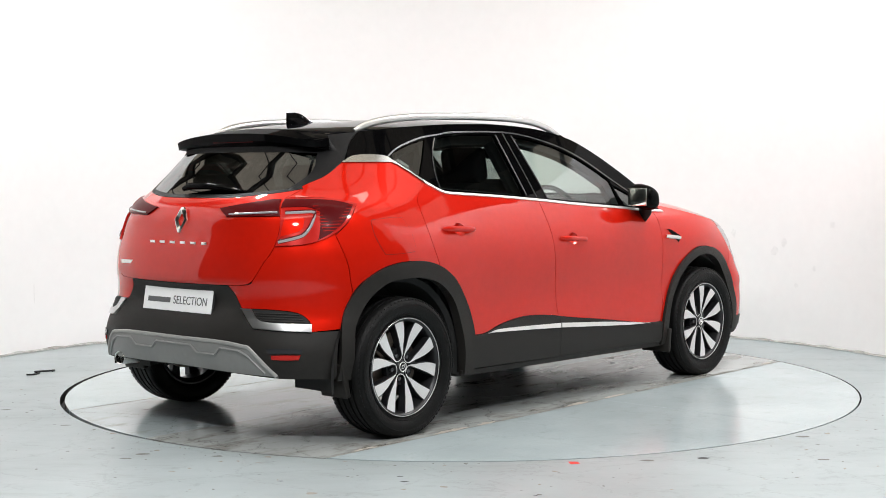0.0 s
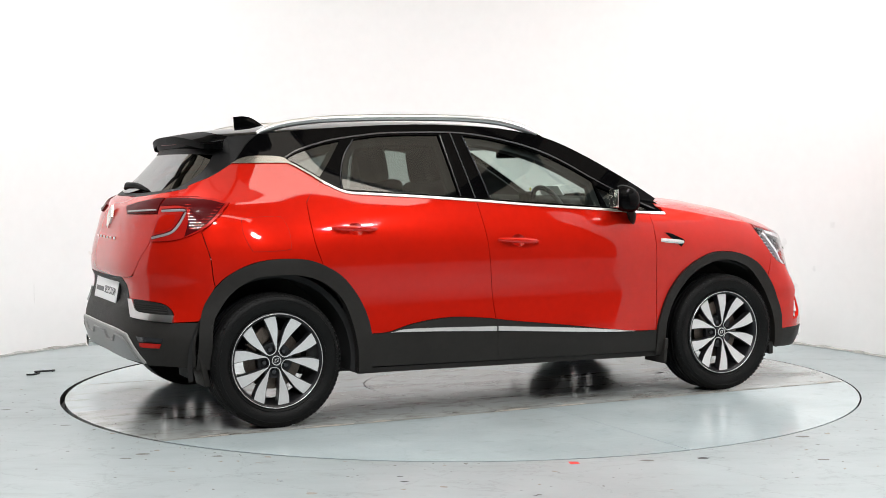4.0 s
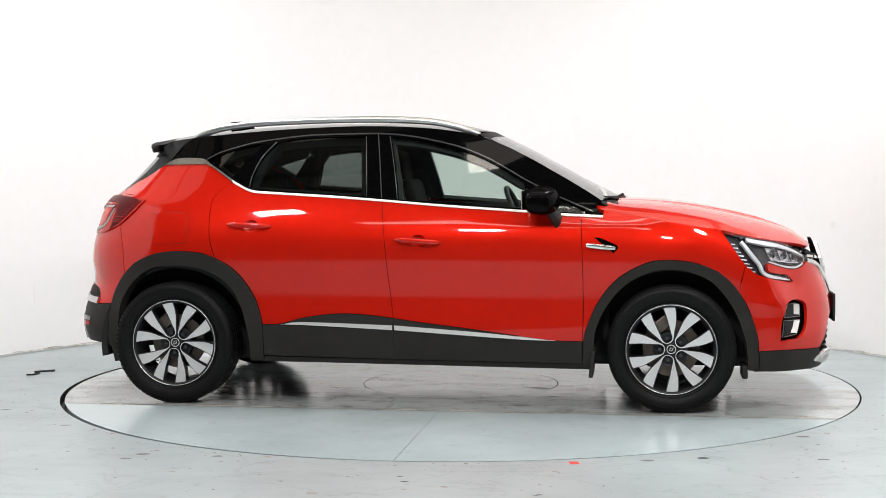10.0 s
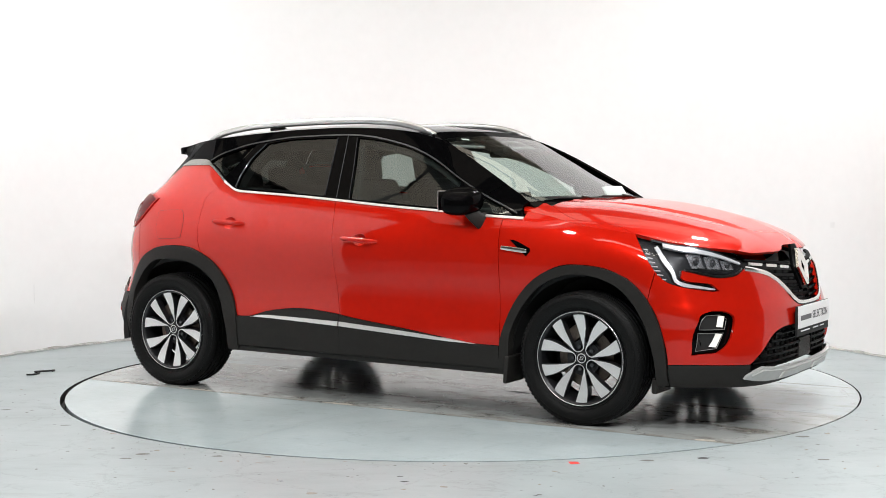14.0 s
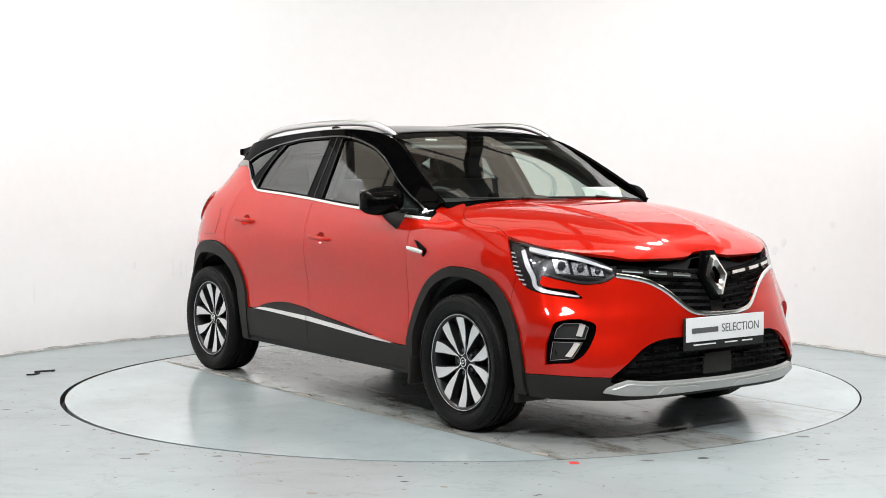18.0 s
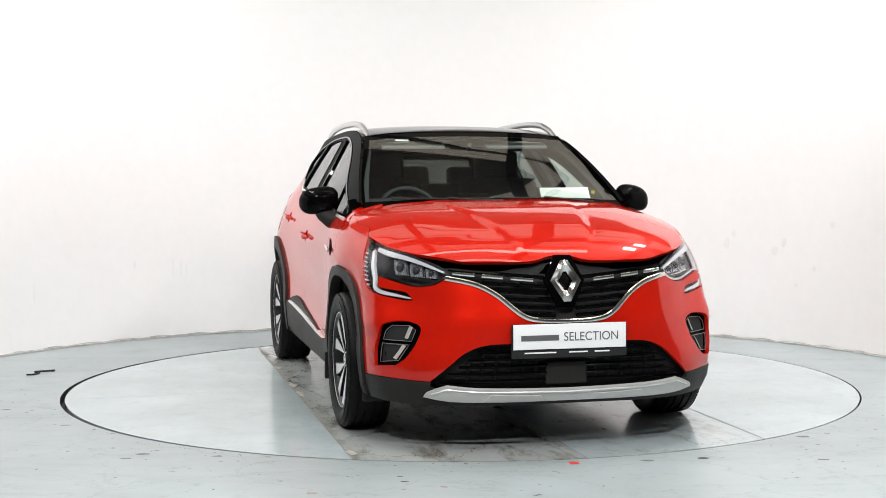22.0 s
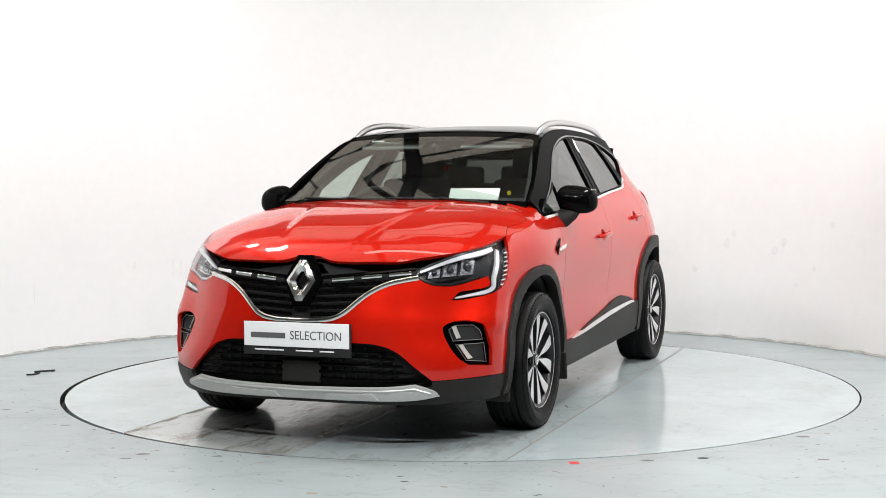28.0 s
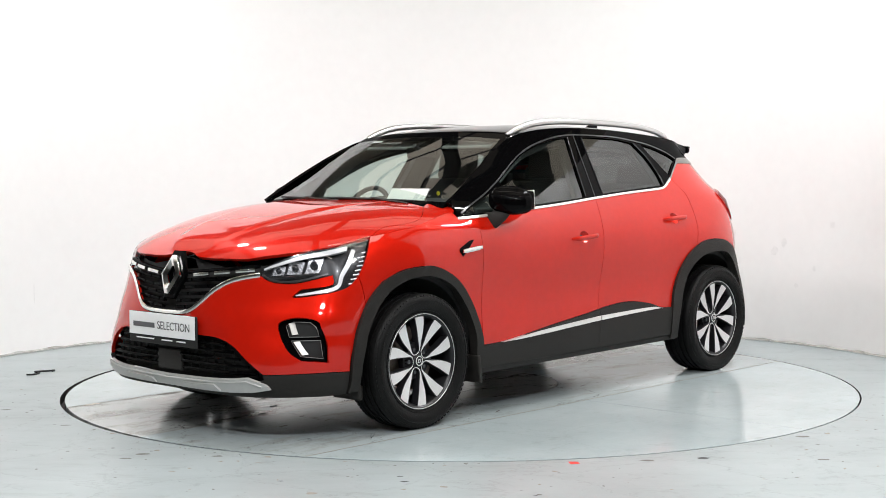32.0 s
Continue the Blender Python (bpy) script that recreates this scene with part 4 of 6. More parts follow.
    ws2 = [(0.0, 1.076), (-0.35, 1.07), (-0.70, 1.055)], [(-0.70, 1.055), (-0.665, 1.22), (-0.565, 1.44)], [(-0.565, 1.44), (-0.40, 1.450), (-0.2, 1.458), (0.0, 1.462)]
    panel("screen_surround", BLACK, car, screen, sym(ws2), holes=[sym(inner)], step=0.05, gap=0, label="black windscreen border and pillars")
    panel("windscreen", GLASS, car, screen, sym(inner), step=0.08, off=0.002, gap=-0.003, skirt=0, label="clear windscreen")
    # -- tail --
    gate = [tail((0.0, 1.118), (0.25, 1.120), (0.46, 1.140), (0.56, 1.160)), tail((0.56, 1.160), (0.533, 1.118)), tail((0.533, 1.118), (0.576, 1.03), (0.580, 0.90), (0.545, 0.825), (0.505, 0.755), (0.475, 0.730)),
            tail((0.475, 0.730), (0.36, 0.722), (0.0, 0.718))]
    panel("tailgate", RED, car, TAIL, both(gate), step=0.03, label="glossy red tailgate")
    bump = [tail((0.533, 1.118), (0.576, 1.03), (0.580, 0.90), (0.545, 0.825), (0.505, 0.755), (0.475, 0.730), (0.362, 0.722)), tail((0.362, 0.722), (0.40, 0.66), (0.43, 0.619)), tail((0.43, 0.619), (0.56, 0.619), (0.677, 0.606), (0.73, 0.565), (-1.797, 0.522)),
            tail((-1.797, 0.522), (-1.683, 0.529)), tail((-1.683, 0.529), (-1.655, 0.61), (-1.61, 0.69)), tail((-1.61, 0.69), (-1.625, 0.82), (-1.655, 0.952)), tail((-1.655, 0.952), (-1.577, 1.016), (-1.512, 1.086)), tail((-1.512, 1.086), (-1.64, 1.12), (0.533, 1.118))]
    b = path(*bump)
    for s in (-1, 1):
        panel("rear_bumper_side", RED, car, TAIL, b if s < 0 else mirror(b), step=0.03, label="glossy red rear bumper corner")
    dark = [tail((0.0, 0.718), (0.362, 0.722)), tail((0.362, 0.722), (0.40, 0.66), (0.43, 0.619)), tail((0.43, 0.619), (0.56, 0.619), (0.677, 0.606), (0.73, 0.565), (-1.797, 0.522)), tail((-1.797, 0.522), (-1.683, 0.525)),
            tail((-1.683, 0.525), (-1.705, 0.34), (-1.71, 0.305)), tail((-1.71, 0.305), (0.74, 0.312), (0.655, 0.312), (0.45, 0.322), (0.0, 0.328))]
    panel("rear_bumper", CLAD, car, TAIL, both(dark), step=0.04, off=0.002, label="grained black rear bumper")
    rs = [tail((0.0, 0.470), (0.33, 0.470), (0.48, 0.459), (0.535, 0.441), (0.640, 0.322)), tail((0.640, 0.322), (0.50, 0.326), (0.0, 0.333))]
    panel("rear_skid_plate", SKID_DARK, car, TAIL, both(rs), step=0.03, off=0.005, label="silver rear skid plate")
    rim_ = tail_line([(0.0, 0.465), (0.33, 0.465), (0.476, 0.454), (0.528, 0.437), (0.633, 0.324)], 0.004)
    part("skid_rim", tube(rim_[::-1] + flip_y(rim_)[1:], 0.007, 0.009, seg=8), SKID_RIM, car, "raised silver rim of the skid plate")
    glass_out = [tail((0.0, 1.375), (0.35, 1.37), (-1.47, 1.36)), tail((-1.47, 1.36), (-1.45, 1.283)), tail((-1.45, 1.283), (-1.552, 1.222), (0.55, 1.176), (0.56, 1.160)), tail((0.56, 1.160), (0.46, 1.140), (0.25, 1.120), (0.0, 1.118))]
    glass_in = [tail((0.0, 1.335), (0.35, 1.332), (0.50, 1.325)), tail((0.50, 1.325), (0.535, 1.24), (0.50, 1.158)), tail((0.50, 1.158), (0.25, 1.136), (0.0, 1.132))]
    panel("rear_glass_surround", MATT_BLACK, car, TAIL, both(glass_out), holes=[both(glass_in)], step=0.04, gap=0.0, label="textured black rear pillars and glass border")
    panel("rear_window", GLASS_REAR, car, TAIL, both(glass_in), step=0.06, off=-0.002, gap=-0.003, skirt=0, label="tinted rear window")


HUBS = [(1.3195, -1), (1.3195, 1), (-1.3195, -1), (-1.3195, 1)]
WHEEL_R, HUB_Z = 0.328, 0.325


def build_core(car):
    """Dark inner body: floor pan, wheel tubs, inner skins behind the joints."""
    bm = box((3.00, 1.10, 0.10), (0.40, 0, 0.25), 0.03)
    box((0.95, 1.05, 0.10), (-1.42, 0, 0.38), 0.03, bm=bm)
    box((1.75, 1.60, 0.10), (0.0, 0, 0.27), 0.02, bm=bm)
    part("floor_pan", bm, DARK, car, "black underbody")
    for hx, s in HUBS:
        bm = bmesh.new()
        n = 28
        rows = []
        for i in range(n + 1):
            a = math.pi * (-0.05 + 1.10 * i / n)
            rows.append([bm.verts.new((hx + r * math.cos(a), s * y, 0.31 + r * math.sin(a) * 1.02)) for r, y in ((0.432, 0.822), (0.405, 0.810), (0.405, 0.55), (0.05, 0.55))])
        for a, b in zip(rows, rows[1:]):
            for j in range(3):
                bm.faces.new((a[j], a[j + 1], b[j + 1], b[j]))
        part("wheel_tub", bm, DARK, car)
    for s in (-1, 1):
        S = side(s)
        loop = path([(-0.86, 0.24), (0.90, 0.24)], [(0.90, 0.24), (0.92, 0.55), (1.05, 0.72), (1.30, 0.80), (1.50, 0.78), (1.55, 0.90)], [(1.55, 0.90), (0.90, 0.99)], [(0.90, 0.99), (-1.0, 1.13)],
                    [(-1.0, 1.13), (-1.16, 1.255), (-1.43, 1.262)], [(-1.43, 1.262), (-1.55, 1.19), (-1.60, 1.05), (-1.60, 0.80)], [(-1.60, 0.80), (-1.30, 0.84), (-1.05, 0.76), (-0.90, 0.6), (-0.86, 0.24)])
        panel("inner_skin", TRIM, car, S, loop, step=0.06, off=-0.022, skirt=0)
    nose_in = both([nose((0.0, 0.80), (0.70, 0.83)), nose((0.70, 0.83), (1.72, 0.70)), nose((1.72, 0.70), (1.75, 0.25)), nose((1.75, 0.25), (0.0, 0.24))])
    panel("inner_skin", DARK, car, NOSE, nose_in, step=0.08, off=-0.06, skirt=0)
    tail_in = both([tail((0.0, 1.10), (-1.60, 1.10)), tail((-1.60, 1.10), (-1.62, 0.75)), tail((-1.62, 0.75), (-1.74, 0.32)), tail((-1.74, 0.32), (0.0, 0.32))])
    panel("inner_skin", DARK, car, TAIL, tail_in, step=0.08, off=-0.025, skirt=0)
    # bulkheads close the cabin off below the glass
    part("bulkhead", box((0.03, 1.30, 0.70), (0.98, 0, 0.70), 0), DARK, car)


def build_wheels(car):
    tread = [(0.235, -0.085), (0.262, -0.104), (0.290, -0.108), (0.312, -0.102), (0.3245, -0.088), (0.3270, -0.075)]
    for g in (-0.055, -0.02, 0.02, 0.055):
        tread += [(0.328, g - 0.006), (0.321, g - 0.005), (0.321, g + 0.005), (0.328, g + 0.006)]
    tread += [(0.3270, 0.075), (0.3245, 0.088), (0.312, 0.102), (0.290, 0.108), (0.262, 0.104), (0.235, 0.085), (0.225, 0.07), (0.225, -0.07), (0.235, -0.085)]
    rim = [(0.2345, -0.088), (0.226, -0.092), (0.217, -0.086), (0.212, -0.07), (0.205, -0.03), (0.20, 0.06), (0.222, 0.085), (0.232, 0.085)]

    def spokes():
        """Ten cut blades in five pairs: each pair frames the pocket of one bolt."""
        face, flank_ = bmesh.new(), bmesh.new()
        edge = [(0.036, 0.0, 0.004), (0.037, 0.009, 0.004), (0.041, 0.018, 0.004), (0.050, 0.0245, 0.005), (0.065, 0.0275, 0.0095), (0.085, 0.0285, 0.0175), (0.110, 0.031, 0.029),
                (0.140, 0.034, 0.040), (0.170, 0.035, 0.049), (0.200, 0.035, 0.055), (0.2235, 0.035, 0.056)]
        for k in range(5):
            base = math.radians(90 + 72 * k)
            ca, sa = math.cos(base), math.sin(base)
            for sd in (-1, 1):
                fr, ins = [], []
                for i, (u, v, w) in enumerate(edge):
                    if i < 3:
                        q = [(u, v), (u - w * (1, 0.85, 0.45)[i], v + w * (0, 0.5, 0.9)[i])]
                    else:
                        q = [(u, v), (u - 0.18 * w, v + w)]
                    r = math.hypot(u, v)
                    y = -0.063 - 0.020 * min(1, max(0, (r - 0.04) / 0.18))
                    q = [(ca * a_ - sa * sd * b_, y, sa * a_ + ca * sd * b_) for a_, b_ in q]
                    fr.append([face.verts.new(p) for p in q])
                    # the dark body stands a little wider than the cut face
                    m = [(u, v - 0.003), (u - 0.18 * w, v + w + (0.003 if i > 4 else 0.010))]
                    m = [(ca * a_ - sa * sd * b_, sa * a_ + ca * sd * b_) for a_, b_ in m]
                    ins.append([flank_.verts.new((x, y + d, z)) for x, z in m for d in (0.0022, 0.042)])
                for a, b in zip(fr, fr[1:]):
                    face.faces.new((a[0], a[1], b[1], b[0]))
                for a, b in zip(ins[2:], ins[3:]):
                    for i, j in ((0, 2), (2, 3), (3, 1), (1, 0)):
                        flank_.faces.new((a[i], a[j], b[j], b[i]))
        # dark bowl of each pocket, round its bolt
        for k in range(5):
            base = math.radians(90 + 72 * k)
            rows = [[flank_.verts.new((r * math.cos(base + radians(d)), y, r * math.sin(base + radians(d)))) for d in (-w, -w / 2, 0, w / 2, w)] for r, w, y in ((0.036, 40, -0.060), (0.045, 36, -0.044), (0.070, 26, -0.040), (0.088, 19, -0.046), (0.092, 17, -0.020))]
            for a, b in zip(rows, rows[1:]):
                for i in range(4):
                    flank_.faces.new((a[i], a[i + 1], b[i + 1], b[i]))
        bmesh.ops.recalc_face_normals(face, faces=face.faces)
        bmesh.ops.recalc_face_normals(flank_, faces=flank_.faces)
        return face, flank_

    made = {}
    for hx, s in HUBS:
        root = new("wheel")
        root.parent = car
        root.location = (hx, s * 0.785, HUB_Z)
        root.rotation_euler = (0, radians(52 if hx > 0 else 45), 0 if s < 0 else math.pi)
        if not made:
            f, fl = spokes()
            made["tyre"] = part("tyre", lathe(tread, 96), RUBBER, root, "black road tyre")
            bm = bmesh.new()
            for k in range(84):
                for e in (-1, 1):
                    a = 2 * math.pi * (k + 0.25 * e) / 84
                    lug = box((0.0135, 0.030, 0.007), (0, 0, 0), 0)
                    bmesh.ops.transform(lug, matrix=Euler((0, -a, 0)).to_matrix().to_4x4() @ Matrix.Translation((0.3108, e * 0.0885, 0)) @ Euler((0, math.pi / 2, 0)).to_matrix().to_4x4() @ Euler((e * radians(33), 0, 0)).to_matrix().to_4x4(), verts=lug.verts)
                    idx = [bm.verts.new(v.co) for v in lug.verts]
                    lug.verts.index_update()
                    for f_ in lug.faces:
                        bm.faces.new([idx[v.index] for v in f_.verts])
                    lug.free()
            made["tread_lugs"] = tagged(part("tread_ring", bm, RUBBER, root, smooth=0), "ring of small rubber tread blocks", kind="stuff")
            bm = tube([(0.246 * math.cos(a), -0.0955, 0.246 * math.sin(a)) for a in np.linspace(0, 2 * math.pi, 64, endpoint=False)], 0.002, seg=6, closed=True, up=(0, 1, 0))
            tube([(0.296 * math.cos(a), -0.1078, 0.296 * math.sin(a)) for a in np.linspace(0, 2 * math.pi, 64, endpoint=False)], 0.0016, seg=6, closed=True, up=(0, 1, 0), bm=bm)
            made["sidewall_ring"] = part("sidewall_ring", bm, RUBBER, root)
            made["rim"] = part("rim", lathe(rim, 96), ALLOY_DARK, root)
            made["rim_edge"] = part("rim_edge", lathe([(0.2305, -0.0925), (0.2292, -0.0935), (0.2278, -0.0925), (0.2276, -0.0885)], 96), ALLOY, root, "bright cut rim edge")
            made["spoke_face"] = part("spoke_face", f, ALLOY, root, "diamond-cut silver spoke faces")
            made["spoke_core"] = part("spoke_core", fl, ALLOY_DARK, root, "dark grey spoke flanks")
            hub = lathe([(0.001, -0.070), (0.024, -0.070), (0.028, -0.066), (0.030, -0.062), (0.038, -0.060), (0.044, -0.048), (0.065, -0.02)], 40)
            made["hub"] = part("hub", hub, ALLOY_DARK, root)
            lathe_ring = tube([(0.022 * math.cos(a), -0.0705, 0.022 * math.sin(a)) for a in np.linspace(0, 2 * math.pi, 24, endpoint=False)], 0.0022, seg=6, closed=True, up=(0, 1, 0))
            tube([(x, -0.0715, z) for x, z in ((0, 0.013), (0.008, 0), (0, -0.013), (-0.008, 0))], 0.0022, seg=4, closed=True, up=(0, 1, 0), bm=lathe_ring)
            made["hub_cap"] = part("hub_cap", lathe_ring, ALLOY, root, "silver hub cap emblem")
            for k in range(5):
                a = radians(90 + 72 * k)
                bm = bmesh.new()
                geo = bmesh.ops.create_cone(bm, segments=12, radius1=0.012, radius2=0.010, depth=0.02, cap_ends=True)
                bmesh.ops.transform(bm, matrix=Matrix.Translation((0.058 * math.cos(a), -0.046, 0.058 * math.sin(a))) @ pose(0, 0, 0, 90, 0, 0), verts=geo["verts"])
                made["wheel_bolt%d" % k] = part("wheel_bolt", bm, LAMP_GREY, root)
            made["brake_disc"] = part("brake_disc", lathe([(0.06, -0.03), (0.075, -0.012), (0.145, -0.012), (0.145, 0.012), (0.07, 0.012)], 64), IRON, root, "rusty grey brake disc")
            made["brake_caliper"] = part("brake_caliper", box((0.07, 0.07, 0.13), (-0.125, 0.0, 0.02), 0.012), IRON, root)
        else:
            for nm, o in made.items():
                c = o.copy()
                scene.collection.objects.link(c)
                c.parent = root




def on(fn, a, z, off=0.0):
    p, n, _ = surface(fn, np.array([[a, z], [a, z + 1e-5]]), off)
    return p[0]


def nose_line(pts, off, per=6):
    """Points lying on the nose along (y, z) pairs; y may run to the left side too."""
    c = curve([(at(NOSE, "y", abs(y), z, -1 if y <= 0 else 1)[0], z) for y, z in pts], per)
    return [tuple(on(NOSE, a, z, off)) for a, z in c]


def tail_line(pts, off, per=6):
    c = curve([tail(p)[0] for p in pts], per)
    return [tuple(on(TAIL, a, z, off)) for a, z in c]


def flip_y(pts):
    return [(x, -y, z) for x, y, z in pts]


def diamond(h, w, t, inner, tip):
    """A faceted diamond ring that stands in the y-z plane and faces +x."""
    bm = bmesh.new()

    def loop(k, x):
        ww, hh, tp = w * k, h * k, tip * k
        return [bm.verts.new((x, y, z)) for y, z in ((-tp, hh), (tp, hh), (ww, 0.0), (tp, -hh), (-tp, -hh), (-ww, 0.0))]
    rings = [loop(1.0, 0), loop(0.98, t * 0.6), loop((1 + inner) / 2, t), loop(inner, t * 0.35), loop(inner, 0)]
    for a, b in zip(rings, rings[1:]):
        for i in range(6):
            bm.faces.new((a[i], a[(i + 1) % 6], b[(i + 1) % 6], b[i]))
    bmesh.ops.recalc_face_normals(bm, faces=bm.faces)
    return bm


def lettering(txt, size, depth=0.0015):
    c = bpy.data.curves.new("lettering", "FONT")
    c.body, c.size, c.extrude, c.align_x, c.align_y = txt, size, depth, "LEFT", "BOTTOM_BASELINE"
    ob = bpy.data.objects.new("lettering", c)
    scene.collection.objects.link(ob)
    me = bpy.data.meshes.new_from_object(ob.evaluated_get(bpy.context.evaluated_depsgraph_get()))
    bpy.data.objects.remove(ob)
    return me


def number_plate(car, x, z, y0, front, lean=0.0):
    """A show plate: white board in a black holder with a small strip below."""
    root = new("show_plate")
    root.parent = car
    root.matrix_local = pose(x, y0, z, 0, lean, 0) @ (pose(0, 0, 0, 90, 0, 90) if front else pose(0, 0, 0, 90, 0, -90))
    tagged(root, "white show plate with grey lettering in a black holder")
    part("plate_holder", box((0.530, 0.150, 0.012), (0, -0.016, -0.008), 0.004), DARK, root, "black plate holder")
    part("plate_board", box((0.518, 0.110, 0.004), (0, 0.004, 0.001), 0.0015), PLATE, root, "white plate")
    part("word_bar", box((0.172, 0.024, 0.0012), (-0.138, -0.001, 0.0036), 0), INK, root, "grey bar in place of a brand word")
    me = lettering("SELECTION", 0.055, 0.0006)
    o = link("plate_word", me, INK, root, "grey plate lettering")
    wd = max(v.co.x for v in me.vertices)
    o.scale = (0.252 / wd, 1, 1)
    o.location = (-0.030, -0.016, 0.0036)
    for bx, bw in ((-0.135, 0.145), (0.04, 0.085), (0.15, 0.07)):
        part("strip_bar", box((bw, 0.006, 0.001), (bx, -0.0665, -0.0015), 0), PLATE, root, "small white bar of fine print")


def build_details(car):
    # -- grille: slats, bright dashes, chrome line, emblem --
    half = lambda z: float(np.interp(z, [0.58, 0.603, 0.64, 0.687, 0.72, 0.75, 0.78], [0.12, 0.205, 0.25, 0.305, 0.36, 0.44, 0.50]))
    for s in (-1, 1):
        for k, z0 in enumerate((0.745, 0.712, 0.680, 0.648, 0.618, 0.592)):
            y1 = half(z0 + 0.035) - 0.01
            line = [(s * y, z0 - 0.030 * (1 - y / 0.5) + 0.012) for y in np.linspace(0.05, max(y1, 0.10), 7)]
            line = [(y, min(max(z, 0.582), 0.79)) for y, z in line]
            yy = 0.05 - 0.04 * (k % 2)
            while yy < max(y1, 0.10) - 0.02:
                a_, b_ = max(yy, 0.05), min(yy + 0.070, max(y1, 0.10))
                if b_ - a_ > 0.02:
                    seg_ = [(s * y, min(max(z0 - 0.030 * (1 - y / 0.5) + 0.012, 0.582), 0.79)) for y in np.linspace(a_, b_, 3)]
                    part("grille_slat", tube(nose_line(seg_, -0.014, 3), 0.006, 0.0085, seg=8), BLACK, car, "gloss black grille slat")
                yy += 0.082
            part("grille_rod", tube(nose_line(line, -0.026, 3), 0.004, 0.006, seg=6), BLACK, car)
        for ya, yb in ((0.395, 0.485), (0.275, 0.365), (0.140, 0.240)):
            line = [(s * y, 0.742 + 0.092 * y) for y in np.linspace(ya, yb, 4)]
            part("grille_dash", tube(nose_line(line, -0.003, 3), 0.007, 0.0095, seg=8), CHROME, car, "chrome dash in the grille")
        bar = [(s * y, 0.758 + 0.092 * y) for y in np.linspace(0.09, 0.50, 8)]
        part("grille_bar", tube(nose_line(bar, -0.008, 3), 0.012, 0.009, seg=8), BLACK, car)
        # lower intake slats
        for z0 in (0.445, 0.412, 0.378, 0.344, 0.310):
            y1 = float(np.interp(z0, [0.30, 0.316, 0.38, 0.441, 0.471], [0.60, 0.585, 0.50, 0.43, 0.37])) - 0.015
            part("intake_slat", tube(nose_line([(s * y, z0) for y in np.linspace(0.09, y1, 6)], -0.022, 3), 0.008, 0.008, seg=6), BLACK, car, "gloss black intake slat")
        for y in np.arange(0.13, 0.50, 0.062):
            zt = float(np.interp(y, [0.37, 0.43, 0.50, 0.585], [0.468, 0.441, 0.385, 0.33])) - 0.01
            part("intake_rib", tube(nose_line([(s * y, zt), (s * (y + 0.012), 0.30)], -0.030, 3), 0.006, seg=6), DARK, car)
        # fog lamps: two cells with bright plates on their inner walls
        m = (lambda l: l) if s < 0 else mirror
        for q in ([(1.912, 0.530), (1.925, 0.556), (0.675, 0.557), (0.653, 0.537), (0.674, 0.488), (1.902, 0.488)], [(1.897, 0.472), (0.684, 0.472), (0.730, 0.398), (1.885, 0.384)]):
            ring = nose(*q)
            loop = m(np.array(ring))
            panel("fog_cell", DARK, car, NOSE, loop, step=0.03, off=-0.029, skirt=0.002)
            part("fog_trim", tube([tuple(on(NOSE, a, z, -0.020)) for a, z in resample(loop, 0.03)], 0.0015, seg=6, closed=True, up=(1, 0, 0)), SKID_DARK, car, "thin grey edge of the fog cell")
        for (ya, za), (yb, zb) in (((0.664, 0.548), (0.686, 0.496)), ((0.696, 0.466), (0.735, 0.404))):
            bm = bmesh.new()
            p, q = on(NOSE, at(NOSE, "y", ya, za, s)[0], za, -0.010), on(NOSE, at(NOSE, "y", yb, zb, s)[0], zb, -0.010)
            back = np.array([-0.052, s * 0.012, 0.004])
            f0 = [bm.verts.new(tuple(v)) for v in (p, q, q + back, p + back)]
            bm.faces.new(f0)
            ext = bmesh.ops.extrude_face_region(bm, geom=list(bm.faces))
            bmesh.ops.translate(bm, vec=(0, -s * 0.004, 0), verts=[e for e in ext["geom"] if isinstance(e, bmesh.types.BMVert)])
            bmesh.ops.recalc_face_normals(bm, faces=bm.faces)
            part("fog_lamp", bm, FOG_LED, car, "bright fog lamp plate", smooth=0)
        # headlight: daytime strip, brows, projector units, fins
        def band(pts, w, off, name, material, label=""):
            """A flat strip of varying width that follows a line on the nose."""
            c = curve(nose(*pts), 5)
            d = np.gradient(c, axis=0)
            nrm = np.stack([-d[:, 1], d[:, 0]], 1)
            nrm /= np.linalg.norm(nrm, axis=1)[:, None]
            ws = np.interp(np.linspace(0, 1, len(c)), np.linspace(0, 1, len(w)), w)[:, None] * np.array([[0.55, 1.0]])
            loop = np.vstack([c + nrm * ws / 2, (c - nrm * ws / 2)[::-1]])
            panel(name, material, car, NOSE, m(loop), step=0.03, off=off, gap=0, skirt=0.014, label=label)
        band([(0.658, 0.672), (0.70, 0.681), (1.796, 0.709), (1.764, 0.762), (1.716, 0.822), (1.672, 0.878)], (0.006, 0.012, 0.027, 0.030, 0.028), -0.008, "running_light", RUNNING, "pale C-shaped daytime running light")
        band([(0.522, 0.790), (0.60, 0.824), (0.67, 0.850), (1.76, 0.871), (1.70, 0.884)], (0.009, 0.018, 0.022, 0.018), -0.005, "lamp_brow", RUNNING, "bright upper light guide")
        band([(0.545, 0.812), (0.62, 0.850), (0.69, 0.876), (1.64, 0.912)], (0.004, 0.008, 0.014, 0.014), -0.012, "lamp_cover", LAMP_GREY)
        band([(0.575, 0.757), (0.63, 0.760), (0.70, 0.772)], (0.004, 0.005), -0.008, "lamp_bezel", CHROME)
        band([(0.520, 0.768), (0.560, 0.744), (0.610, 0.733), (0.665, 0.740), (1.815, 0.770)], (0.008, 0.010, 0.008), -0.007, "lamp_brow", CHROME)
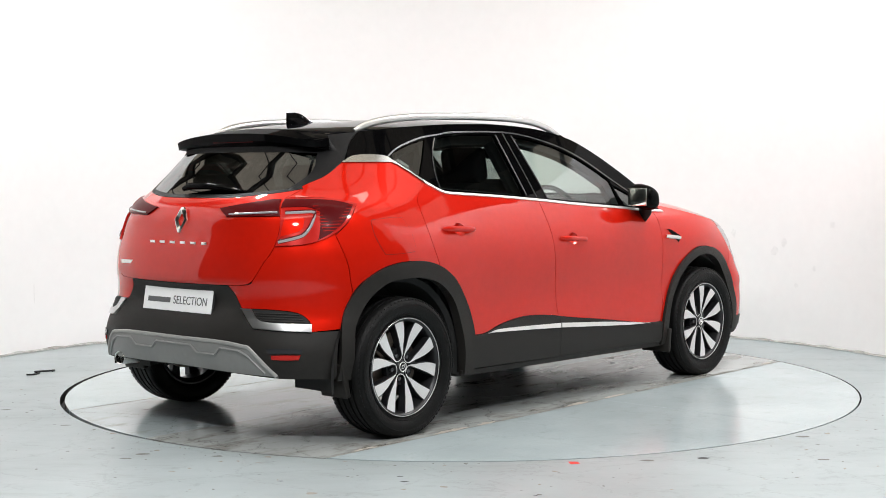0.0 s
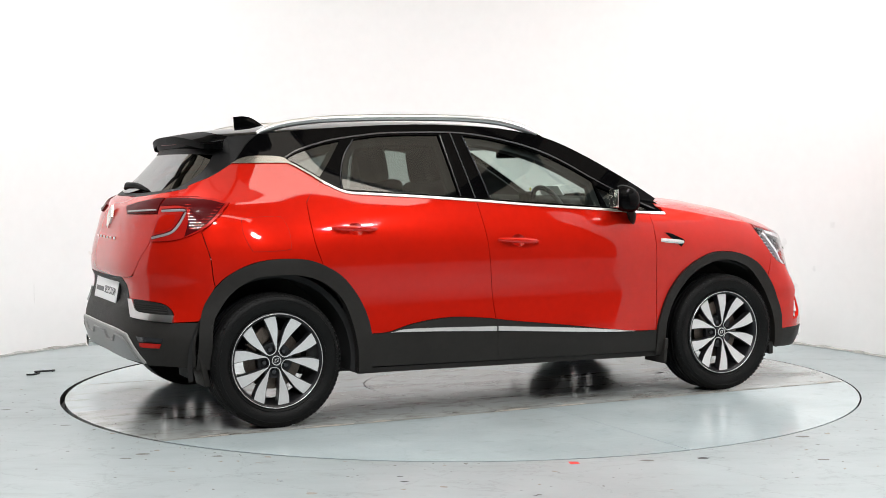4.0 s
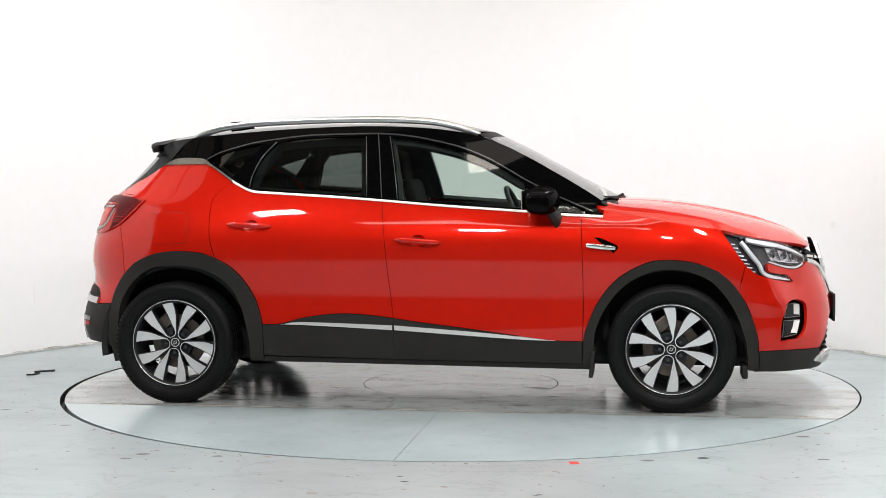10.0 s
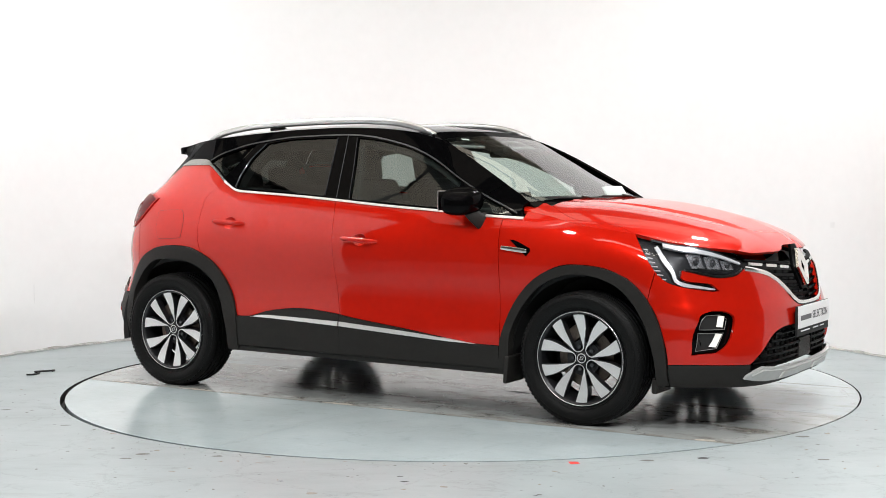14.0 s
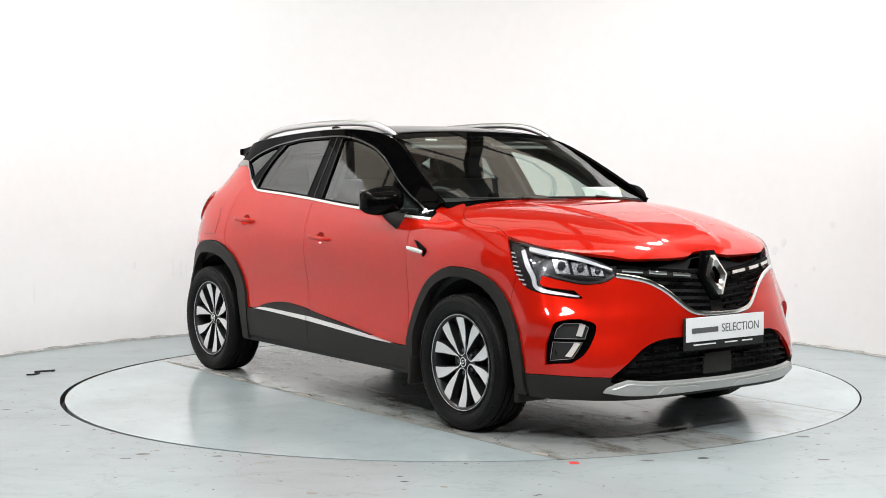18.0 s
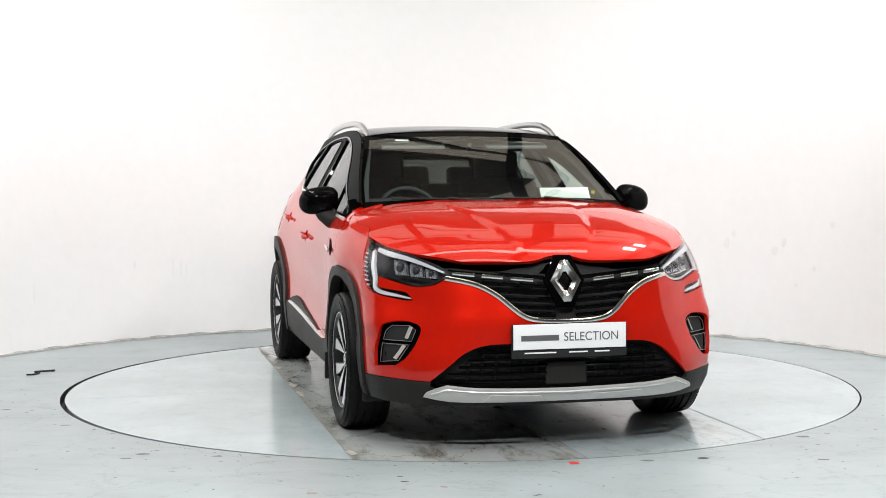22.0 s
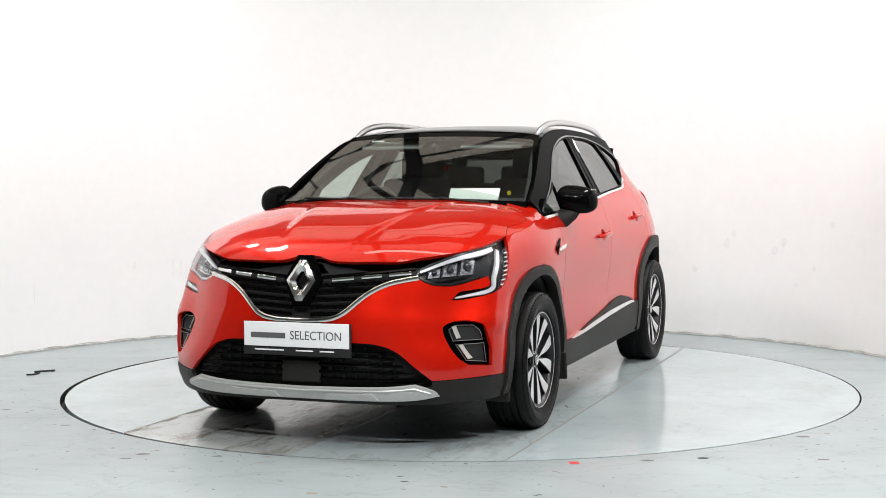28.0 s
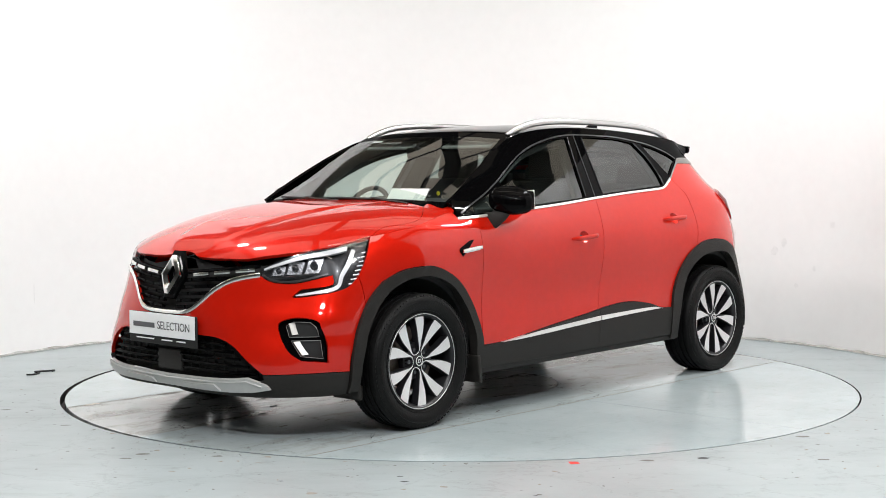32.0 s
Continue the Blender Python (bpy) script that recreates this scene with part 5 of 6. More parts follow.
        for y, wd, ht in ((0.577, 0.048, 0.044), (0.634, 0.054, 0.062), (0.694, 0.050, 0.074)):
            z = 0.783 + 0.20 * (y - 0.56)
            cell = np.array(nose((y - wd / 2, z - ht / 2), (y - wd / 2, z + ht * 0.44), (y + wd / 2, z + ht / 2), (y + wd / 2, z - ht * 0.44)))
            unit = panel("lamp_unit", LAMP_SILVER, car, NOSE, m(cell), step=0.02, off=-0.026, gap=0, skirt=0.006, label="silver LED reflector cell")
            dome = part("unit_lens", lathe([(0.0005, 0.012), (ht * 0.16, 0.010), (ht * 0.27, 0.004), (ht * 0.30, -0.006)], 20, "x"), LAMP_GREY, unit, "dark projector lens")
            dome.location = tuple(on(NOSE, at(NOSE, "y", y, z, s)[0], z, -0.022))
            c = nose((y - wd / 2, z - ht * 0.46), (y - wd / 2 + 0.002, z + ht * 0.40))
            part("unit_divider", tube([tuple(on(NOSE, a, zz, -0.020)) for a, zz in m(np.array(c))], 0.0035, seg=6), LAMP_BLACK, unit)
        for k in range(8):
            z = 0.722 + 0.020 * k
            c = nose((1.742 - 0.0145 * k, z), (1.705 - 0.0120 * k, z + 0.003))
            part("lamp_fin", tube([tuple(on(NOSE, a, zz, -0.008)) for a, zz in m(np.array(c))], 0.0032, seg=6), RUNNING, car)
    full = [(-y, z) for y, z in ((0.0, 0.572), (0.12, 0.577), (0.206, 0.603), (0.306, 0.687), (0.381, 0.730), (0.45, 0.750), (0.515, 0.762))]
    line = nose_line(full, 0.004)
    part("grille_trim", tube(line[::-1] + flip_y(line)[1:], 0.007, 0.012, seg=8), CHROME, car, "chrome line under the grille")
    o = part("emblem_mount", diamond(0.118, 0.095, 0.02, 0.3, 0.04), BLACK, car)
    o.location, o.rotation_euler = (2.112, 0, 0.748), (0, radians(-16), 0)
    o = part("emblem", diamond(0.096, 0.073, 0.022, 0.44, 0.016), CHROME, car, "chrome diamond-shaped emblem")
    o.location, o.rotation_euler = (2.134, 0, 0.748), (0, radians(-16), 0)
    number_plate(car, 2.203, 0.508, 0.001, True)
    part("sensor_panel", box((0.015, 0.19, 0.10), (2.150, 0, 0.345), 0.008), CLAD, car, "flat black radar cover")

    # -- flanks --
    for s in (-1, 1):
        S = side(s)
        f = lambda x, z, o=0.0: (x, s * (float(flank(x, z)) + o), z)
        # roof rail
        xz = curve([(-1.30, 1.432), (-1.24, 1.457), (-1.14, 1.483), (-0.986, 1.503), (-0.83, 1.513), (-0.52, 1.522), (-0.21, 1.522), (-0.03, 1.513), (0.092, 1.499), (0.214, 1.468), (0.30, 1.435)], 5)
        pts = [(x, s * (0.545 - 0.03 * max(0, -0.6 - x)), z) for x, z in xz]
        n = len(pts)
        part("roof_rail", tube(pts, 0.014, 0.018, seg=12, taper=[0.7 + 0.3 * min(1, 9 * i / n, 9 * (n - 1 - i) / n) for i in range(n)]), SATIN, car, "satin silver roof rail")
        # mirror
        def shell(u, v):
            a, b = 2 * math.pi * u, math.pi * (v - 0.5)
            sp = lambda q, e: math.copysign(abs(q) ** e, q)
            cx, cy, cz = sp(math.cos(b), 0.75) * sp(math.cos(a), 0.8), sp(math.cos(b), 0.75) * sp(math.sin(a), 0.8), sp(math.sin(b), 0.8)
            x = 0.655 + 0.088 * cx
            y = 0.880 + 0.100 * cy
            if cx < 0:
                x = 0.655 + 0.070 * cx
            return (x - 0.05 * (y - 0.88) / 0.1 * 0.6, s * y, 1.090 + 0.070 * cz - 0.012 * (cx > 0) * cx + 0.014 * (0.88 - y) / 0.1)
        bm = grid(shell, 32, 18)
        bmesh.ops.remove_doubles(bm, verts=bm.verts, dist=1e-4)
        bmesh.ops.recalc_face_normals(bm, faces=bm.faces)
        mir = part("mirror", bm, BLACK, car, "gloss black door mirror")
        part("mirror_glass", box((0.006, 0.15, 0.10), (0.583, s * 0.885, 1.09), 0.003, rot=Euler((0, 0, s * 0.25)).to_matrix()), CHROME, mir, "silvered mirror glass")
        part("mirror_foot", tube([(0.745, s * 0.775, 0.985), (0.735, s * 0.825, 0.985), (0.715, s * 0.855, 1.015), (0.69, s * 0.865, 1.04)], 0.045, 0.022, seg=10, up=(1, 0, 0)), CLAD, mir)
        # fender badge
        panel("fender_vent", BLACK, car, S, path([(0.925, 0.897), (0.965, 0.892), (1.045, 0.858)], [(1.045, 0.858), (1.050, 0.842), (1.028, 0.815)], [(1.028, 0.815), (1.0, 0.836), (0.925, 0.897)]), step=0.03, off=0.004, skirt=0.006, label="black fender vent")
        part("fender_badge", tube([f(x, 0.857 - 0.10 * (x - 0.89), 0.014) for x in (0.888, 0.92, 0.97, 1.01, 1.036)], 0.006, 0.0115, seg=10, taper=[0.8, 1, 1, 1, 0.7]), CHROME, car, "chrome fender badge")
        # mud flaps
        part("mud_flap", box((0.030, 0.17, 0.16), (-1.672, s * 0.755, 0.295), 0.008, rot=Euler((0, radians(-12), 0)).to_matrix()), CLAD, car, "black rubber mud flap")
        part("mud_flap", box((0.022, 0.19, 0.14), (0.918, s * 0.80, 0.245), 0.008, rot=Euler((0, radians(6), 0)).to_matrix()), CLAD, car, "black rubber mud flap")
        part("spat", box((0.03, 0.18, 0.07), (1.69, s * 0.745, 0.210), 0.01), CLAD, car)
        # tail lamps
        m = (lambda q: q) if s < 0 else mirror
        outer = path(tail((0.536, 1.112), (-1.66, 1.116), (-1.579, 1.108), (-1.510, 1.088)), tail((-1.510, 1.088), (-1.577, 1.02), (-1.655, 0.957), (0.70, 0.912), (0.583, 0.900)), tail((0.583, 0.900), (0.580, 1.0), (0.536, 1.112)))
        lamp_ = panel("tail_lamp", TAIL_RED, car, TAIL, m(outer), step=0.03, off=0.008, skirt=0.02, label="dark red tail lamp")
        dk = path(tail((0.542, 1.107), (-1.70, 1.110), (-1.60, 1.101), (-1.532, 1.082)), tail((-1.532, 1.082), (-1.60, 1.012), (-1.672, 0.956)), tail((-1.672, 0.956), (-1.730, 0.925)),
                  tail((-1.730, 0.925), (-1.705, 1.0), (-1.690, 1.055)), tail((-1.690, 1.055), (0.64, 1.072), (0.555, 1.070)), tail((0.555, 1.070), (0.542, 1.107)))
        panel("lamp_side", TAIL_DARK, lamp_, TAIL, m(dk), step=0.03, off=0.0095, skirt=0.004)
        for k in range(9):
            z = 0.968 + 0.0135 * k
            c = curve(tail((-1.702, z), (-1.652 + 0.0135 * k, z + 0.002)), 3)
            part("lamp_line", tube([tuple(on(TAIL, a, zz, 0.010)) for a, zz in m(c)], 0.0022, seg=6), TAIL_RED, lamp_)
        c = np.vstack([tail((0.584, 1.047), (0.63, 1.050)), curve(tail((0.670, 1.052), (0.683, 1.043), (0.687, 0.995), (0.677, 0.955), (0.655, 0.938), (0.594, 0.919)), 6)])
        part("strip_border", tube([tuple(on(TAIL, a, zz, 0.007)) for a, zz in m(c)], 0.0045, 0.0125, seg=8), TAIL_DARK, lamp_)
        part("lamp_strip", tube([tuple(on(TAIL, a, zz, 0.009)) for a, zz in m(c)], 0.0045, 0.0072, seg=8), TAIL_CLEAR, lamp_, "pale C-shaped light strip")
        panel("lamp_window", RED, lamp_, TAIL, m(path(tail((0.588, 1.028), (0.650, 1.030), (0.664, 1.0), (0.655, 0.965), (0.594, 0.942)), tail((0.594, 0.942), (0.588, 1.028)))), step=0.03, off=0.0092, skirt=0.003)
        inn = path(tail((0.527, 1.110), (0.49, 1.109), (0.38, 1.092), (0.235, 1.068)), tail((0.235, 1.068), (0.300, 1.030)), tail((0.300, 1.030), (0.45, 1.033), (0.568, 1.036)), tail((0.568, 1.036), (0.527, 1.110)))
        gl = panel("gate_lamp", TAIL_DARK, car, TAIL, m(inn), step=0.03, off=0.008, skirt=0.02, label="slim dark red lamp on the tailgate")
        c = curve(tail((0.315, 1.040), (0.45, 1.047), (0.552, 1.051)), 5)
        part("lamp_strip", tube([tuple(on(TAIL, a, zz, 0.010)) for a, zz in m(c)], 0.003, 0.0045, seg=8), TAIL_CLEAR, gl, "pale light strip")
        # rear bumper trims
        vent = path(tail((0.490, 0.617), (0.56, 0.617), (0.677, 0.604), (0.728, 0.565), (0.741, 0.552)), tail((0.741, 0.552), (0.60, 0.557), (0.539, 0.570)), tail((0.539, 0.570), (0.490, 0.617)))
        panel("bumper_vent", DARK, car, TAIL, m(vent), step=0.03, off=0.004, skirt=0.01, label="black ribbed bumper vent")
        for k in range(4):
            z = 0.569 + 0.011 * k
            c = curve(tail((0.53 - 0.012 * k, z), (0.62, z - 0.002), (0.715 - 0.008 * k, z - 0.006)), 4)
            part("vent_rib", tube([tuple(on(TAIL, a, zz, 0.006)) for a, zz in m(c)], 0.003, seg=6), CLAD, car)
        tr = path(tail((0.432, 0.621), (0.488, 0.621)), tail((0.488, 0.621), (0.535, 0.574), (0.598, 0.560), (0.741, 0.554)), tail((0.741, 0.554), (-1.797, 0.519)), tail((-1.797, 0.519), (0.66, 0.524), (0.524, 0.533)), tail((0.524, 0.533), (0.485, 0.566), (0.432, 0.621)))
        panel("bumper_trim", SATIN, car, TAIL, m(tr), step=0.03, off=0.012, skirt=0.015, label="chrome trim on the rear bumper")
        rf = path(tail((0.622, 0.421), (0.68, 0.424), (0.734, 0.423)), tail((0.734, 0.423), (0.727, 0.400)), tail((0.727, 0.400), (0.68, 0.399), (0.626, 0.400)), tail((0.626, 0.400), (0.622, 0.421)))
        panel("reflector", TAIL_RED, car, TAIL, m(rf), step=0.03, off=0.006, skirt=0.01, label="red rear reflector")
        rl = path(tail((0.598, 0.450), (0.68, 0.452), (0.738, 0.448)), tail((0.738, 0.448), (0.735, 0.426)), tail((0.735, 0.426), (0.68, 0.427), (0.616, 0.425)), tail((0.616, 0.425), (0.598, 0.450)))
        panel("reverse_lamp", LAMP_GREY, car, TAIL, m(rl), step=0.03, off=0.006, skirt=0.01, label="dark fog and reversing lamp")
    # fuel flap on the right flank
    c = curve([(-1.470, 1.005), (-1.45, 1.016), (-1.30, 1.023), (-1.268, 1.010), (-1.245, 0.955), (-1.243, 0.880), (-1.262, 0.862), (-1.41, 0.856), (-1.437, 0.868), (-1.468, 0.945), (-1.470, 1.005)], 5)
    panel("fuel_flap", RED, car, side(-1), np.array(c[:-1]), step=0.03, off=0.0015, gap=0.0, skirt=0.004)
    part("flap_joint", tube([(x, -float(flank(x, z)) - 0.0004, z) for x, z in c[:-1]], 0.0013, seg=5, closed=True, up=(0, 1, 0)), DARK, car)

    # -- roof: spoiler, aerial --
    fy = lambda q: [(a, -b) for a, b in q[::-1]]
    ry = lambda x: -float(flank(max(x, -1.5), float(lerp(x, ROOF_EDGE)))) + 0.004
    tip = [(-1.632, 0.0), (-1.627, -0.22), (-1.608, -0.38), (-1.578, -0.48), (-1.535, -0.535)]
    sidee = [(-1.535, -0.535), (-1.495, -0.556), (-1.445, ry(-1.445))]
    front = [(-1.445, ry(-1.445)), (-1.476, -0.3), (-1.481, 0.0)]
    panel("spoiler", BLACK, car, roof, path(tip, sidee, front, fy(front), fy(sidee), fy(tip)), step=0.04, gap=0.002, skirt=0.034, label="gloss black roof spoiler")

    def under(u, v):
        y = -0.53 + 1.06 * u
        x0 = -1.622 + 0.085 * (abs(y) / 0.53) ** 3
        x1, z1 = float(TAIL(np.array([at(TAIL, "y", abs(y), 1.352)[0]]), np.array([1.352]))[0][0]), 1.352
        z0 = float(roof(np.array([x0]), np.array([y]))[0][2]) - 0.032
        return (x0 + (x1 + 0.012 - x0) * v, y, z0 + (z1 - z0) * v - 0.004 * math.sin(math.pi * v))
    part("spoiler_underside", grid(under, 24, 6), BLACK, car)
    for s in (-1, 1):
        top = [tuple(roof(np.array([x]), np.array([y]))[0] - np.array([0, 0, 0.004])) for x, y in ((-1.40, ry(-1.40)), (-1.445, ry(-1.445)), (-1.495, -0.556), (-1.535, -0.535), (-1.585, -0.48))]
        low = [tuple(on(TAIL, a, z, 0.0)) for a, z in tail((-1.40, 1.325), (-1.44, 1.33), (-1.475, 1.335), (0.535, 1.34), (0.49, 1.345))]

        def cheek(u, v):
            i = min(int(u * 4), 3)
            f = u * 4 - i
            p = [np.array(q[i]) * (1 - f) + np.array(q[i + 1]) * f for q in (top, low)]
            c = p[0] * (1 - v) + p[1] * v
            return (c[0], c[1] * -s, c[2])
        part("spoiler_cheek", grid(cheek, 16, 5), MATT_BLACK, car)
    part("brake_lamp", box((0.010, 0.30, 0.014), (-1.612, 0, 1.388), 0.003), TAIL_DARK, car, "red high-level brake lamp")

    def fin(u, v):
        x = -1.255 + (0.165 - 0.02 * v) * u
        h = 0.062 * (1 - max(0, (u - 0.32) / 0.68) ** 1.6) if u > 0.32 else 0.062
        a = v * 2 - 1
        z0 = float(roof(np.array([x]), np.array([0.0]))[0][2]) - 0.004
        k = 1 - abs(a)
        return (x - 0.012 * k * (u < 0.5), 0.030 * a * (0.35 + 0.65 * u) * (1 if abs(a) > 0.6 else 0.6), z0 + h * min(1, k * 1.8) ** 0.7)
    part("roof_aerial", grid(fin, 18, 14), BLACK, car, "black shark-fin aerial")
    # -- tail: emblem, letters, plate, wiper, exhaust --
    o = part("emblem", diamond(0.062, 0.047, 0.014, 0.46, 0.010), CHROME, car, "chrome diamond-shaped emblem")
    p = TAIL(np.array([0.0]), np.array([1.012]))[0]
    o.location, o.rotation_euler = (p[0] - 0.001, 0.012, 1.012), (0, radians(-12), math.pi)
    for k in range(6):
        y = 0.205 - 0.078 * k
        z = 0.908
        a = at(TAIL, "y", abs(y), z, -1 if y < 0 else 1)[0]
        p = on(TAIL, a, z, 0.003)
        bm = box((0.004, 0.040, 0.012), (p[0], y, z), 0.001)
        part("name_bar", bm, CHROME, car, "chrome bar shape in place of a model name")
    p = on(TAIL, at(TAIL, "y", 0.40, 0.803, 1)[0], 0.803, 0.003)
    part("name_bar", box((0.004, 0.11, 0.018), tuple(p), 0.001), CHROME, car, "chrome bar shape in place of a brand name")
    number_plate(car, -1.949, 0.632, 0.0165, False, 10.0)
    part("rear_wiper", tube([(-1.815, 0.13, 1.158), (-1.815, 0.08, 1.172), (-1.80, -0.05, 1.172), (-1.795, -0.18, 1.160), (-1.79, -0.28, 1.148)], 0.020, 0.018, seg=10, taper=[0.6, 1.0, 0.9, 0.6, 0.25]), BLACK, car, "black rear wiper arm")
    bm = lathe([(0.030, 0.0), (0.036, -0.004), (0.038, 0.0), (0.038, 0.10), (0.030, 0.10), (0.030, 0.0)], 24, "x")
    o = part("exhaust_tip", bm, CHROME, car, "oval chrome exhaust tip")
    o.location, o.scale = (-1.962, 0.47, 0.322), (1, 1.1, 0.9)
    # pressed lines in the skid plates
    hat = [(0.0, 0.436), (0.13, 0.436), (0.17, 0.404), (0.30, 0.404), (0.34, 0.438), (0.46, 0.432), (0.505, 0.414), (0.585, 0.338)]
    r = [tuple(on(TAIL, at(TAIL, "y", y, z, -1)[0], z, 0.007)) for y, z in hat]
    part("skid_line", tube(r[::-1] + flip_y(r)[1:], 0.005, 0.006, seg=6), SKID_DARK, car)
    hat = [(0.0, 0.266), (0.25, 0.271), (0.42, 0.276), (0.53, 0.286), (0.590, 0.264)]
    r = [tuple(on(NOSE, at(NOSE, "y", y, z, -1)[0], z, 0.016)) for y, z in hat]
    part("skid_line", tube(r[::-1] + flip_y(r)[1:], 0.005, 0.006, seg=6), SKID, car)
    # front wipers and cowl
    part("cowl", tube([(0.965, -0.66, 1.050), (1.02, -0.4, 1.066), (1.045, 0, 1.070), (1.02, 0.4, 1.066), (0.965, 0.66, 1.050)], 0.045, 0.010, seg=10), CLAD, car, "black cowl panel")
    for y0, y1 in ((0.02, -0.55), (0.52, -0.02)):
        q = [tuple(screen(np.array([y]), np.array([z]))[0] + np.array([0.008, 0, 0.008])) for y, z in ((y0, 1.080), ((y0 + y1) / 2, 1.088), (y1, 1.092))]
        part("wiper", tube(q, 0.007, 0.005, seg=8), DARK, car, "black windscreen wiper")
        part("wiper_arm", tube([(1.050, y0, 1.076), (q[1][0] + 0.006, q[1][1], q[1][2] + 0.006)], 0.009, 0.006, seg=8), CLAD, car)


def soft_block(size, at_, bevel, rot=(0, 0, 0)):
    return box(size, at_, bevel, 4, rot=Euler([radians(a) for a in rot]).to_matrix())


def build_cabin(car):
    part("dashboard", soft_block((0.50, 1.30, 0.24), (0.82, 0, 0.955), 0.06, (0, 6, 0)), TRIM, car, "black dashboard")
    part("instrument_hood", soft_block((0.18, 0.34, 0.08), (0.60, -0.36, 1.045), 0.03), TRIM, car)
    part("centre_screen", soft_block((0.03, 0.17, 0.22), (0.56, 0.0, 1.01), 0.008, (0, -14, 0)), BLACK, car, "upright black centre screen")
    part("centre_console", soft_block((0.95, 0.22, 0.30), (0.20, 0, 0.52), 0.04), TRIM, car)
    ring = [(0.50 - 0.075 * math.sin(a), -0.36 + 0.175 * math.cos(a), 0.985 + 0.160 * math.sin(a)) for a in np.linspace(0, 2 * math.pi, 40, endpoint=False)]
    wheel = part("steering_wheel", tube(ring, 0.014, seg=10, closed=True, up=(1, 0, 0.4)), TRIM, car, "black steering wheel")
    part("wheel_boss", soft_block((0.05, 0.17, 0.12), (0.51, -0.36, 0.975), 0.02, (0, -25, 0)), TRIM, wheel)
    part("wheel_spoke", soft_block((0.02, 0.33, 0.035), (0.505, -0.36, 0.985), 0.008, (0, -25, 0)), TRIM, wheel)
    for y in (-0.36, 0.36):
        seat = part("front_seat", soft_block((0.50, 0.50, 0.16), (0.10, y, 0.60), 0.05, (0, -6, 0)), CLOTH, car, "black cloth front seat")
        part("backrest", soft_block((0.15, 0.48, 0.60), (-0.20, y, 0.90), 0.06, (0, -16, 0)), CLOTH, seat)
        part("headrest", soft_block((0.10, 0.27, 0.19), (-0.305, y, 1.270), 0.045, (0, -10, 0)), CLOTH, seat)
        for d in (-0.06, 0.06):
            part("headrest_post", tube([(-0.285, y + d, 1.15), (-0.300, y + d, 1.22)], 0.007), CHROME, seat)
    seat = part("rear_seat", soft_block((0.52, 1.28, 0.16), (-0.72, 0, 0.62), 0.05), CLOTH, car, "black cloth rear bench")
    part("backrest", soft_block((0.15, 1.26, 0.55), (-1.08, 0, 0.89), 0.06, (0, -18, 0)), CLOTH, seat)
    for y in (-0.38, 0.0, 0.38):
        part("headrest", soft_block((0.09, 0.25, 0.15), (-1.155, y, 1.20), 0.04, (0, -10, 0)), CLOTH, seat)
    part("parcel_shelf", soft_block((0.42, 1.05, 0.03), (-1.42, 0, 1.06), 0.01), TRIM, car)

    def lining(u, v):
        x = -1.40 + 1.62 * u
        ye = float(flank(max(x, -1.42), 1.44)) - 0.05
        y = ye * (2 * v - 1)
        return (x, y, float(roof(np.array([x]), np.array([y]))[0][2]) - 0.045)
    part("headliner", grid(lining, 16, 10), HEADLINER, car, "pale grey headliner")
    for s in (-1, 1):
        for x0, z0, x1, z1, w in ((-0.205, 1.08, -0.250, 1.43, 0.07), (-0.955, 1.12, -0.86, 1.40, 0.05)):
            part("pillar_trim", tube([(x0, s * (float(flank(x0, z0)) - 0.035), z0), (x1, s * (float(flank(x1, z1)) - 0.035), z1)], 0.02, w, seg=8, up=(1, 0, 0)), TRIM, car)
        part("door_card", soft_block((1.75, 0.04, 0.50), (-0.08, s * 0.735, 0.80), 0.015), TRIM, car)
        part("quarter_trim", soft_block((0.40, 0.06, 0.42), (-1.28, s * 0.60, 1.02), 0.02), TRIM, car)
        part("sun_visor", soft_block((0.14, 0.36, 0.015), (0.30, s * 0.30, 1.395), 0.006, (0, 20, 0)), HEADLINER, car)
    part("rear_view_mirror", soft_block((0.03, 0.22, 0.06), (0.40, 0, 1.345), 0.014, (0, 10, 0)), BLACK, car, "black rear-view mirror")
    part("mirror_stalk", tube([(0.42, 0, 1.36), (0.46, 0, 1.385)], 0.014), TRIM, car)
    card = part("dash_paper", box((0.006, 0.27, 0.072), (0.925, 0.40, 1.118), 0, rot=Euler((0, radians(-35), 0)).to_matrix()), PAPER, car, "white paper lying on the dashboard", smooth=0)
    bm = lathe([(0.001, 0.0), (0.011, 0.0), (0.011, 0.002)], 20, "x")
    o = part("round_sticker", bm, YELLOW, car, "small round yellow sticker")
    p = screen(np.array([0.575]), np.array([1.125]))[0]
    o.location = (p[0] - 0.010, 0.575, 1.125)
    part("screen_label", box((0.003, 0.075, 0.016), tuple(screen(np.array([-0.37]), np.array([1.412]))[0] + np.array([-0.012, 0, 0.0])), 0, rot=Euler((0, radians(-60), 0)).to_matrix()), PAPER, car)


